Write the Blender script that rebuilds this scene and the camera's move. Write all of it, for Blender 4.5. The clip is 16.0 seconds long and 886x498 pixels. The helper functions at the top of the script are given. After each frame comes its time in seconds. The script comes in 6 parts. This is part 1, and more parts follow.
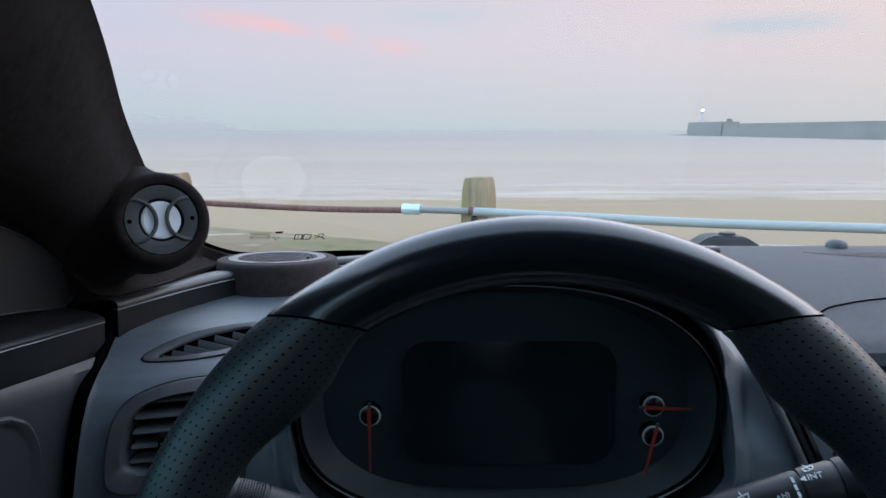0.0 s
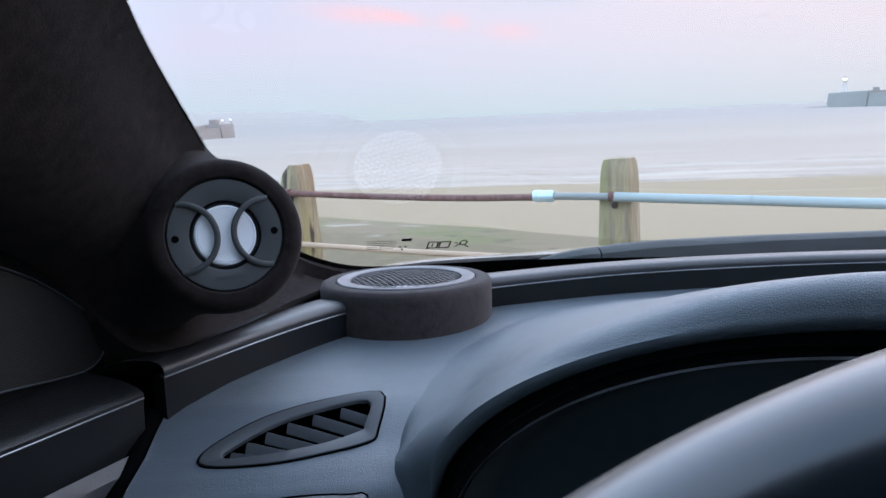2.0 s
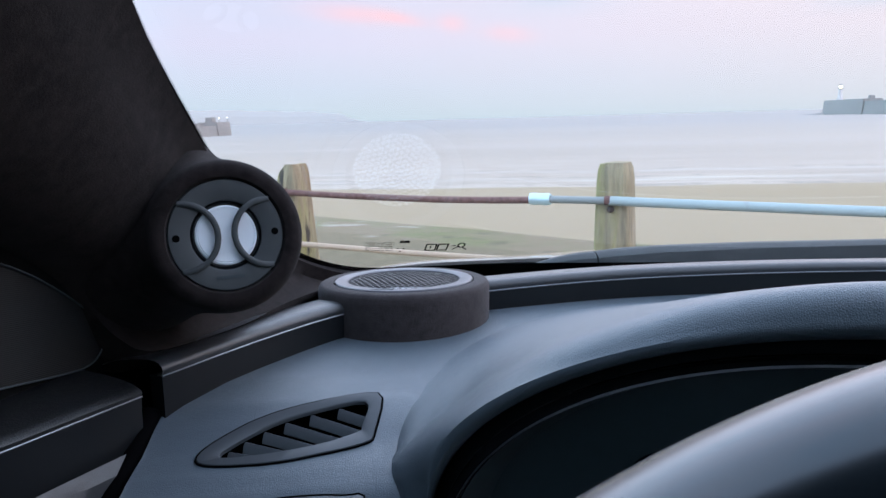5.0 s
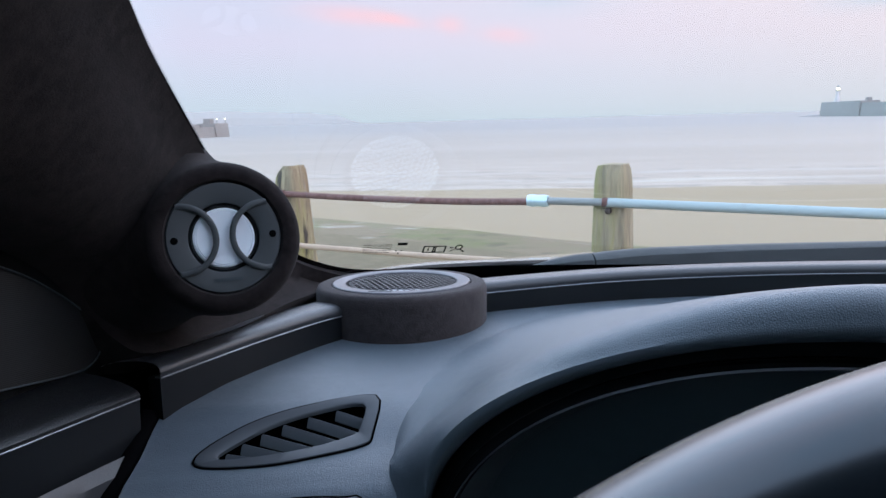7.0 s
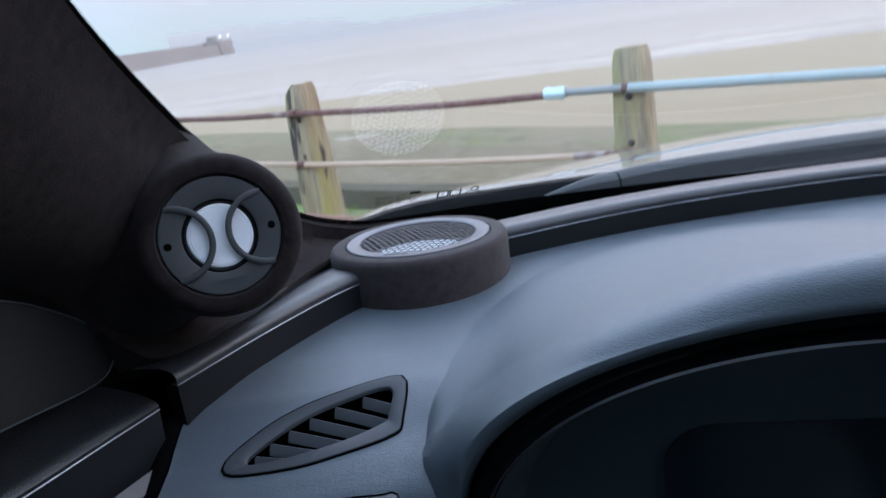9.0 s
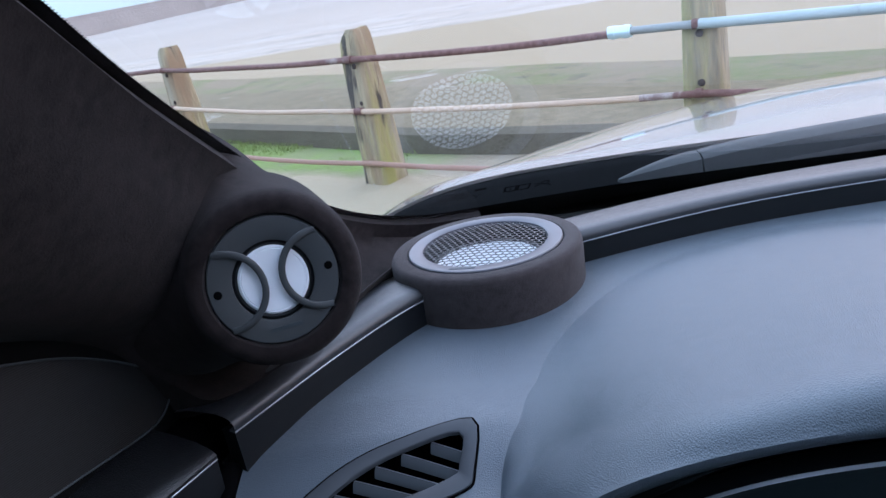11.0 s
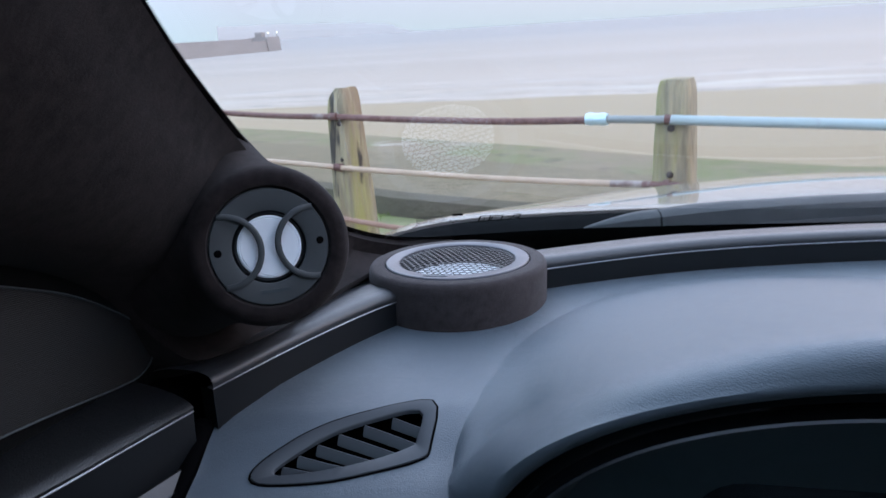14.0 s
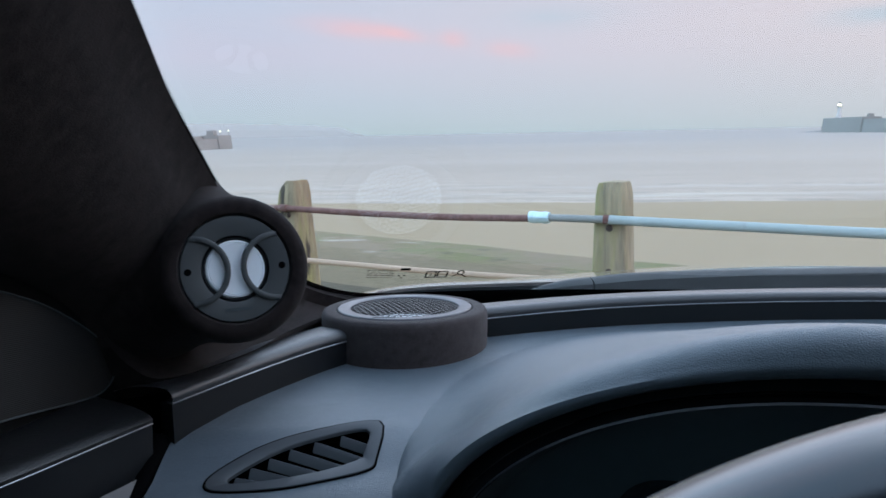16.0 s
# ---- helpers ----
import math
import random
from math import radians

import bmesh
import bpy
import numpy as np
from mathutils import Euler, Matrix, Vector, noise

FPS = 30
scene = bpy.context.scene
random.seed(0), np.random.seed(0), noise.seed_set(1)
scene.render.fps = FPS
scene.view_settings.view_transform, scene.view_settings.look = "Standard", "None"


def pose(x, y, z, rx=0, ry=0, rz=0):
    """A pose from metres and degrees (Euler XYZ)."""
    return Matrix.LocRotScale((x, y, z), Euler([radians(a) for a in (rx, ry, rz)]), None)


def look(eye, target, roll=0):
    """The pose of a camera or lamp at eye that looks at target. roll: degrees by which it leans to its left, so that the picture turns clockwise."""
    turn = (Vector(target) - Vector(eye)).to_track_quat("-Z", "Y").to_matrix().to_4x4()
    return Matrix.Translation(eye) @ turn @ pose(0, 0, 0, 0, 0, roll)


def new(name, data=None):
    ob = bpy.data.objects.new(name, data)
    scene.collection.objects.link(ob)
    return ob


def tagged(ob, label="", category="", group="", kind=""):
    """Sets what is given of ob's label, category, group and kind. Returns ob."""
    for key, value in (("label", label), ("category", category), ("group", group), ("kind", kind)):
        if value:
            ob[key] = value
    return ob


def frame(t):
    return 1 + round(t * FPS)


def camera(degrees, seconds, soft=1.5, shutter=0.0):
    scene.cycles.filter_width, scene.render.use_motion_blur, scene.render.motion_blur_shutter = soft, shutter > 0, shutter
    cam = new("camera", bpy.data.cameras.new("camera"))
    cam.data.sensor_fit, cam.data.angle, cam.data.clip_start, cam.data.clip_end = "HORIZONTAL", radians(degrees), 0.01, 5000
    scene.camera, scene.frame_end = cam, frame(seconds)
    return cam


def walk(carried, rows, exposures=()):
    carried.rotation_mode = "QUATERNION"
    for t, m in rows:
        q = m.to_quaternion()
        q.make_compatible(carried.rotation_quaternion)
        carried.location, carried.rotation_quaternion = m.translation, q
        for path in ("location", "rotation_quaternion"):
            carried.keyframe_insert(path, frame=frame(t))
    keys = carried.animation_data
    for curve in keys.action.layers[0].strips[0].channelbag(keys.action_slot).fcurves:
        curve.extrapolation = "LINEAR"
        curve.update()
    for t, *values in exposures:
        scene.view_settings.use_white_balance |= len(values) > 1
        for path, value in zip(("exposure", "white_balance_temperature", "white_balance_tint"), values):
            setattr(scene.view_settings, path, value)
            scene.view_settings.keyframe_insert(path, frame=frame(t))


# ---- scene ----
cam = camera(61.4, 16.0, shutter=0.5)
METRES, EYE, TILT, LEAN, TURN = 0.54, 1.2, -9.1, 0.0, 0.0
ROWS = [
    (0.0, 0.0, 0.0, 0.0, -0.0, 0.0, -0.0),
    (0.5, -0.0175, 0.0788, 0.0069, 0.99, 0.4, 0.18),
    (1.0, -0.0559, 0.2472, 0.022, 4.15, 0.84, 0.31),
    (1.5, -0.0902, 0.3835, 0.0282, 7.48, 0.17, 0.39),
    (2.0, -0.1105, 0.4647, 0.0396, 9.17, -1.01, 1.0),
    (2.5, -0.1154, 0.4764, 0.0359, 9.5, -1.71, 0.65),
    (3.0, -0.114, 0.4591, 0.0355, 9.27, -1.56, 0.21),
    (3.5, -0.1127, 0.4722, 0.0295, 9.2, -1.37, 0.07),
    (4.0, -0.1131, 0.4679, 0.0351, 9.0, -1.13, 0.07),
    (6.5, -0.1148, 0.457, 0.0431, 8.72, -0.85, 0.18),
    (7.0, -0.1132, 0.4577, 0.0426, 8.65, -0.81, 0.14),
    (7.5, -0.1138, 0.4564, 0.0441, 8.69, -0.72, -0.11),
    (8.0, -0.1152, 0.4557, 0.0418, 8.75, -0.69, -0.24),
    (8.5, -0.1131, 0.458, 0.0552, 9.05, -1.98, 1.92),
    (9.0, -0.1073, 0.518, 0.1095, 10.13, -8.64, 6.35),
    (9.5, -0.1145, 0.5895, 0.1711, 12.25, -13.89, 8.46),
    (10.0, -0.1261, 0.6015, 0.188, 14.26, -13.6, 8.33),
    (12.5, -0.1262, 0.598, 0.1776, 14.16, -12.24, 7.39),
    (13.0, -0.1255, 0.598, 0.1771, 14.02, -12.1, 7.14),
    (13.5, -0.1283, 0.5849, 0.1644, 13.74, -10.96, 5.33),
    (14.0, -0.1228, 0.5128, 0.1268, 12.84, -7.57, 1.45),
    (14.5, -0.1129, 0.4514, 0.0906, 11.55, -3.48, -1.18),
    (15.0, -0.1202, 0.4267, 0.0697, 10.79, -0.69, -1.71),
    (15.5, -0.1176, 0.4283, 0.0653, 10.47, 0.22, -0.98),
    (16.0, -0.1099, 0.4287, 0.0621, 8.77, 0.19, -0.26),
]
walk(cam, [(t, pose(0, 0, EYE, TILT, LEAN, TURN) @ pose(METRES * x, METRES * y, METRES * z, 90 + pitch, roll, yaw)) for t, x, y, z, yaw, pitch, roll in ROWS],
     [(0.0, 0.0, 6390, 6), (1.0, 0.02, 6290, 6), (2.0, 0.25, 6190, 8), (3.5, 0.27, 6140, 8), (6.5, 0.22, 6190, 8), (8.0, 0.15, 6190, 8), (9.0, 0.25, 6200, 9), (9.5, 0.62, 6260, 10),
      (10.0, 0.52, 5980, 12), (12.5, 0.36, 6020, 11), (13.5, 0.35, 6140, 11), (14.0, 0.25, 6140, 10), (14.5, 0.06, 6190, 7), (15.0, 0.03, 6190, 6), (15.5, -0.08, 6140, 3), (16.0, -0.06, 6140, 3)])

# ---- world and light ----
def lin(r, g, b):
    f = lambda c: c / 12.92 if c <= 0.04045 else ((c + 0.055) / 1.055) ** 2.4
    return (f(r), f(g), f(b), 1)


class Nodes:
    """A small builder for node trees."""

    def __init__(self, tree):
        self.t = tree
        tree.nodes.clear()

    def add(self, kind, ins=None, operation=None, use_clamp=False, data_type=None, feature=None):
        n = self.t.nodes.new(kind)
        if operation:
            n.operation, n.use_clamp = operation, use_clamp
        if data_type:
            n.data_type = data_type
        if feature:
            n.feature = feature
        for k, v in (ins or {}).items():
            if isinstance(v, bpy.types.NodeSocket):
                self.t.links.new(v, n.inputs[k])
            else:
                n.inputs[k].default_value = v
        return n

    def math(self, op, a, b=0.0, c=None, clamp=False):
        n = self.add("ShaderNodeMath", {0: a, 1: b} if c is None else {0: a, 1: b, 2: c}, operation=op, use_clamp=clamp)
        return n.outputs[0]

    def mix(self, f, a, b):
        n = self.add("ShaderNodeMix", {0: f, 6: a, 7: b}, data_type="RGBA")
        return n.outputs[2]

    def ramp(self, f, stops):
        n = self.add("ShaderNodeValToRGB", {0: f})
        e = n.color_ramp.elements
        while len(e) < len(stops):
            e.new(0.5)
        for el, (p, c) in zip(e, stops):
            el.position, el.color = p, c
        return n.outputs[0]

    def noise(self, vec, scale, detail=4.0, rough=0.5, distortion=0.0):
        return self.add("ShaderNodeTexNoise", {"Vector": vec, "Scale": scale, "Detail": detail, "Roughness": rough, "Distortion": distortion}).outputs[0]

    def map(self, vec, scale=(1, 1, 1), loc=(0, 0, 0), rot=(0, 0, 0)):
        return self.add("ShaderNodeMapping", {"Vector": vec, "Scale": scale, "Location": loc, "Rotation": rot}).outputs[0]


SKY_GAIN = 1.0
world = bpy.data.worlds.new("dusk_sky")
scene.world = world
world.use_nodes = True
N = Nodes(world.node_tree)
way = N.add("ShaderNodeTexCoord").outputs["Generated"]
sep = N.add("ShaderNodeSeparateXYZ", {0: way})
wx, wz = sep.outputs[0], sep.outputs[2]
# height over the horizon: misty at the edge, lilac higher up, a lighter overcast overhead
low = N.ramp(wz, [(0.0, lin(0.785, 0.835, 0.875)), (0.04, lin(0.80, 0.83, 0.895)), (0.10, lin(0.85, 0.828, 0.91)), (0.2, lin(0.81, 0.835, 0.92)), (0.5, lin(0.72, 0.81, 0.925)), (1.0, lin(0.62, 0.765, 0.925))])
east = N.math("MULTIPLY_ADD", wx, 1.1, 0.45, clamp=True)
warm = N.ramp(wz, [(0.0, lin(0.815, 0.828, 0.862)), (0.05, lin(0.868, 0.836, 0.872)), (0.13, lin(0.935, 0.855, 0.875)), (0.25, lin(0.94, 0.85, 0.865)), (0.5, lin(0.76, 0.81, 0.91)), (1.0, lin(0.62, 0.765, 0.925))])
sky = N.mix(east, low, warm)
# clearer and greener-blue away from the sunset
west = N.add("ShaderNodeMapRange", {0: wx, 1: -0.45, 2: -0.95, 3: 0.0, 4: 0.85}).outputs[0]
sky = N.mix(west, sky, lin(0.56, 0.80, 0.89))
# drifting cloud: soft pink streaks and a few slate ones
cv = N.map(way, scale=(2.2, 2.2, 9.0), rot=(0.05, 0.10, 0.0))
c1 = N.noise(cv, 2.6, 5.0, 0.55, 0.3)
c2 = N.noise(N.map(way, scale=(3.0, 3.0, 14.0), loc=(3.1, 0.7, 1.2)), 2.4, 5.0, 0.55, 0.2)


def streak(x, z, sx, sz, slope=0.0):
    """A soft cloud streak about one direction of the sky."""
    dx = N.math("SUBTRACT", wx, x)
    dz = N.math("SUBTRACT", N.math("SUBTRACT", wz, z), N.math("MULTIPLY", dx, slope))
    q = N.math("ADD", N.math("POWER", N.math("DIVIDE", dx, sx), 2.0), N.math("POWER", N.math("DIVIDE", dz, sz), 2.0))
    return N.math("EXPONENT", N.math("MULTIPLY", q, -1.0))


def total(parts):
    out = parts[0]
    for p in parts[1:]:
        out = N.math("ADD", out, p)
    return out


pinks = total([streak(-0.252, 0.134, 0.058, 0.0115, -0.10), streak(-0.205, 0.129, 0.03, 0.007, -0.2), streak(-0.133, 0.120, 0.018, 0.0105, -0.1), streak(-0.065, 0.106, 0.030, 0.0105, -0.10)])
soft = N.math("MULTIPLY_ADD", c1, 1.8, -0.12, clamp=True)
sky = N.mix(N.math("MULTIPLY", N.math("MULTIPLY", pinks, soft), 0.75, clamp=True), sky, lin(1.0, 0.79, 0.82))
slates = total([streak(0.355, 0.122, 0.06, 0.012), streak(0.425, 0.124, 0.035, 0.011), streak(0.0, 0.142, 0.07, 0.014), streak(-0.1, 0.19, 0.12, 0.02)])
soft2 = N.math("MULTIPLY_ADD", c2, 2.2, -0.5, clamp=True)
sky = N.mix(N.math("MULTIPLY", N.math("MULTIPLY", slates, soft2), 0.8, clamp=True), sky, lin(0.765, 0.82, 0.885))
veil = N.math("MULTIPLY", N.math("MULTIPLY_ADD", c2, 2.0, -0.75, clamp=True), N.math("MULTIPLY", wz, 2.0, clamp=True))
sky = N.mix(veil, sky, lin(0.90, 0.83, 0.88))
# the overcast is brightest half way up, over the misty horizon
grey = lambda v: (v / 5, v / 5, v / 5, 1)
rise = N.ramp(wz, [(0.0, grey(1.0)), (0.185, grey(1.0)), (0.26, grey(2.8)), (0.36, grey(4.2)), (0.52, grey(4.2)), (0.75, grey(3.2)), (1.0, grey(1.7))])
lift = N.math("MULTIPLY_ADD", rise, 5.0, N.math("MULTIPLY", west, 0.7))
air = N.add("ShaderNodeTexSky")
air.sky_type, air.sun_disc, air.sun_elevation, air.sun_rotation = "NISHITA", False, radians(6), radians(70)
blend = N.add("ShaderNodeMix", {0: 0.01, 6: sky, 7: air.outputs[0]}, data_type="RGBA").outputs[2]
bg = N.add("ShaderNodeBackground", {"Color": blend, "Strength": N.math("MULTIPLY", lift, SKY_GAIN)})
N.add("ShaderNodeOutputWorld", {"Surface": bg.outputs[0]})

sun = new("sun", bpy.data.lights.new("sun", "SUN"))
sun.data.energy, sun.data.angle, sun.data.color = 0.5, radians(60), (1.0, 0.97, 0.97)
sun.matrix_world = look((30, 30, 40), (0, 0, 1))


# ---- materials ----
MATS = {}


def material(name, color, rough=0.5, metal=0.0, spec=0.5, var=0.12, vscale=6.0, grain=0.0, gscale=900.0, fine=0.1, fscale=120.0,
             coat=0.0, sheen=0.0, tint=None, cells=False, mottle=None, stretch=(1, 1, 1), islands=0.0, ior=1.5):
    """A surface with broad and fine variation of colour and gloss, and a fine relief."""
    if name in MATS:
        return MATS[name]
    m = bpy.data.materials.new(name)
    m.use_nodes = True
    n = Nodes(m.node_tree)
    co = n.map(n.add("ShaderNodeTexCoord").outputs["Object"], scale=stretch)
    broad = n.noise(co, vscale, 5.0, 0.6)
    small = n.noise(co, fscale, 4.0, 0.6)
    base = (*color, 1)
    other = (*(tint or tuple(c * 0.55 for c in color)), 1)
    f = n.math("MULTIPLY_ADD", n.math("SUBTRACT", broad, 0.5), var * 8, 0.35, clamp=True)
    col = n.mix(f, base, n.mix(0.6, base, other))
    f2 = n.math("MULTIPLY", n.math("MULTIPLY_ADD", small, 2.4, -0.7, clamp=True), fine * 3, clamp=True)
    col = n.mix(f2, col, other)
    if mottle:
        for mcol, mscale, lo, hi in mottle:
            q = n.noise(n.map(co, loc=(mscale, 1.7, 0.3)), mscale, 6.0, 0.65, 0.4)
            k = n.add("ShaderNodeMapRange", {0: q, 1: lo, 2: hi}).outputs[0]
            col = n.mix(k, col, (*mcol, 1))
    if islands:
        rnd = n.add("ShaderNodeObjectInfo").outputs["Random"]
        col = n.mix(n.math("MULTIPLY", rnd, islands), col, other)
    r = n.math("ADD", n.math("MULTIPLY", n.math("SUBTRACT", small, 0.5), 0.25 * rough), rough, clamp=True)
    ins = {"Base Color": col, "Roughness": r, "Metallic": metal, "Specular IOR Level": spec, "Coat Weight": coat, "Coat Roughness": 0.03,
           "Sheen Weight": sheen, "Sheen Roughness": 0.6, "IOR": ior}
    if grain:
        if cells:
            h = n.add("ShaderNodeTexVoronoi", {"Vector": co, "Scale": gscale, "Randomness": 1.0}, feature="DISTANCE_TO_EDGE").outputs[0]
            h = n.math("MULTIPLY", h, 2.5, clamp=True)
            h = n.math("ADD", h, n.math("MULTIPLY", n.noise(co, gscale * 0.35, 3.0), 0.8))
        else:
            h = n.noise(co, gscale, 5.0, 0.65)
        ins["Normal"] = n.add("ShaderNodeBump", {"Strength": grain, "Distance": 1.2 / gscale, "Height": h}).outputs[0]
    b = n.add("ShaderNodeBsdfPrincipled", ins)
    n.add("ShaderNodeOutputMaterial", {"Surface": b.outputs[0]})
    MATS[name] = m
    return m


def glowing(name, color, strength):
    m = bpy.data.materials.new(name)
    m.use_nodes = True
    n = Nodes(m.node_tree)
    e = n.add("ShaderNodeEmission", {"Color": (*color, 1), "Strength": strength})
    n.add("ShaderNodeOutputMaterial", {"Surface": e.outputs[0]})
    return m


def pane_material(name, gloss=1.0, tint=(1, 1, 1)):
    """Thin glass: clear, with the reflection that its angle gives."""
    m = bpy.data.materials.new(name)
    m.use_nodes = True
    n = Nodes(m.node_tree)
    clear = n.add("ShaderNodeBsdfTransparent", {"Color": (*tint, 1)})
    out = clear
    if gloss:
        shine = n.add("ShaderNodeBsdfGlossy", {"Color": (1, 1, 1, 1), "Roughness": 0.0})
        fres = n.add("ShaderNodeFresnel", {"IOR": 1.5})
        out = n.add("ShaderNodeMixShader", {0: n.math("MULTIPLY", fres.outputs[0], gloss), 1: clear.outputs[0], 2: shine.outputs[0]})
    n.add("ShaderNodeOutputMaterial", {"Surface": out.outputs[0]})
    return m


DASH = material("dash_vinyl", (0.087, 0.108, 0.128), 0.38, grain=0.24, gscale=1050, cells=True, var=0.06, fine=0.06, spec=0.5, ior=1.6)
# the dash vinyl again, darkened and dulled to tone down sky glare
CPAD = material("dimmed_dash_vinyl", (0.050, 0.057, 0.066), 0.62, grain=0.25, gscale=900, cells=True, var=0.06, fine=0.08, spec=0.3)
VENTTRIM = material("vent_frame_plastic", (0.042, 0.048, 0.055), 0.45, var=0.05, fine=0.05, spec=0.5)
PANEL = material("moulded_plastic", (0.06, 0.065, 0.073), 0.42, grain=0.14, gscale=1100, cells=True, var=0.05, fine=0.05)
RAIL = material("rail_vinyl", (0.030, 0.033, 0.037), 0.36, grain=0.12, gscale=800, cells=True, var=0.05, fine=0.05)
SATIN = material("satin_black", (0.0075, 0.009, 0.0105), 0.34, spec=0.25, var=0.05, fine=0.03)
GLOSS = material("gloss_black", (0.006, 0.007, 0.008), 0.08, var=0.02, fine=0.02)
# black that stands for the shade in gaps, ducts, seams and holes
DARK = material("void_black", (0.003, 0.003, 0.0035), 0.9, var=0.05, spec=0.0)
CHROME = material("satin_chrome", (0.42, 0.43, 0.45), 0.38, metal=1.0, var=0.03, fine=0.02)
# suede in two tones: the pillar's shade is put into its darker colour
SUEDE = material("shaded_suede", (0.0048, 0.0038, 0.0038), 0.95, sheen=0.04, grain=0.22, gscale=800, var=0.51, vscale=22, fine=0.35, fscale=150, spec=0.08, tint=(0.020, 0.0157, 0.0155))
PODSUEDE = material("lit_suede", (0.025, 0.0205, 0.0205), 0.95, sheen=0.08, grain=0.3, gscale=700, var=0.42, vscale=24, fine=0.3, fscale=150, spec=0.1, tint=(0.05, 0.042, 0.042))
SLAT = material("smooth_plastic", (0.075, 0.081, 0.090), 0.36, var=0.04, fine=0.04)
MARK = material("faint_print", (0.036, 0.049, 0.056), 0.5, var=0.03)
# a little teal window light is put into the leather colour
LEATHER = material("smooth_leather", (0.010, 0.014, 0.0175), 0.23, var=0.02, fine=0.0, fscale=300, spec=0.8, ior=1.6)
PLATE = material("grey_composite", (0.042, 0.049, 0.052), 0.5, grain=0.15, gscale=2200, var=0.04, fine=0.05)
CERAMIC = material("white_ceramic", (0.82, 0.87, 0.91), 0.75, spec=0.2, var=0.02, fine=0.02)
CONEWHITE = material("cone_white", (0.74, 0.77, 0.79), 0.75, spec=0.2, var=0.02)
SILVER = material("brushed_alloy", (0.082, 0.083, 0.095), 0.32, spec=0.4, metal=0.0, var=0.04, fine=0.04)
MESH = material("steel_mesh", (0.035, 0.037, 0.040), 0.4, spec=0.5, metal=0.2, var=0.05, fine=0.05)
WHITEPRINT = material("white_print", (0.75, 0.78, 0.8), 0.5, var=0.02)
# the glint on the clear boss's rim, painted as a pale patchy tone
RING_GLINT = material("ring_glint_paint", (0.42, 0.45, 0.46), 0.3, spec=0.8, var=0.3, vscale=60)
CARD = material("door_card_plastic", (0.032, 0.036, 0.040), 0.45, grain=0.14, gscale=1100, cells=True, var=0.05, fine=0.05)
# rail vinyl darkened for the weaker light along the door
SHADED_RAIL = material("shaded_rail_vinyl", (0.0085, 0.0095, 0.0105), 0.36, spec=0.5, grain=0.16, gscale=800, cells=True, var=0.05)
SAILBLACK = material("sail_plastic", (0.0042, 0.0047, 0.005), 0.7, spec=0.08, grain=0.15, gscale=1100, var=0.05)
STALK = material("stalk_plastic", (0.020, 0.0225, 0.025), 0.42, grain=0.1, gscale=1100, var=0.05, spec=0.4)
REDNEEDLE = material("red_needle", (0.30, 0.035, 0.022), 0.4, var=0.02)
# teal light on the instruments is put into the screen and dial colours
SCREEN = material("dark_screen", (0.008, 0.013, 0.017), 0.16, var=0.02)
DIAL = material("teal_lit_dial", (0.034, 0.049, 0.057), 0.45, var=0.05)
FRIT = material("ceramic_frit", (0.003, 0.003, 0.003), 0.9, var=0.02, spec=0.0)
PAINT = material("silver_paint", (0.37, 0.355, 0.34), 0.2, metal=0.25, var=0.03, fine=0.03, coat=1.0)
COWL = material("cowl_plastic", (0.008, 0.0095, 0.0105), 0.75, spec=0.12, var=0.1, fine=0.1)
RUBBER = material("wiper_black", (0.013, 0.016, 0.018), 0.5, spec=0.3, var=0.05)
PIVOT = material("pivot_plastic", (0.045, 0.052, 0.055), 0.6, spec=0.3, var=0.08, fine=0.08)
HEADLINER = material("headliner_cloth", (0.05, 0.052, 0.055), 0.95, grain=0.4, gscale=900, var=0.05)
CARPET = material("carpet", (0.02, 0.02, 0.022), 0.95, grain=0.5, gscale=600)
WOOD = material("weathered_oak", (0.42, 0.345, 0.205), 0.85, grain=0.8, gscale=60, var=0.3, vscale=5, fine=0.3, fscale=40, tint=(0.17, 0.145, 0.10), stretch=(1, 1, 0.14),
                mottle=[((0.29, 0.28, 0.095), 7.0, 0.49, 0.64), ((0.24, 0.165, 0.10), 4.0, 0.54, 0.66), ((0.055, 0.045, 0.035), 9.0, 0.61, 0.67), ((0.42, 0.38, 0.29), 3.5, 0.56, 0.70)])
RUST = material("rusty_pipe", (0.215, 0.12, 0.10), 0.75, grain=0.5, gscale=90, var=0.25, vscale=4, fine=0.3, fscale=50, tint=(0.09, 0.035, 0.03), mottle=[((0.38, 0.33, 0.30), 2.2, 0.60, 0.68)])
GREYPIPE = material("bare_zinc_pipe", (0.27, 0.30, 0.295), 0.55, grain=0.4, gscale=90, var=0.2, vscale=5, fine=0.2, tint=(0.18, 0.19, 0.18))
BLUEPIPE = material("pale_blue_paint", (0.345, 0.40, 0.39), 0.6, grain=0.3, gscale=90, var=0.12, vscale=4, fine=0.1, tint=(0.28, 0.36, 0.38), mottle=[((0.22, 0.22, 0.21), 6, 0.64, 0.69)])
PALEPIPE = material("flaking_pipe", (0.52, 0.40, 0.28), 0.7, grain=0.5, gscale=90, var=0.2, vscale=4, fine=0.2, tint=(0.38, 0.27, 0.20), mottle=[((0.34, 0.18, 0.13), 3.0, 0.58, 0.70)])
PINKPIPE = material("faded_rusty_pipe", (0.33, 0.215, 0.16), 0.75, grain=0.5, gscale=90, var=0.25, vscale=4, fine=0.25, tint=(0.26, 0.14, 0.10), mottle=[((0.24, 0.12, 0.09), 3.0, 0.54, 0.68)])
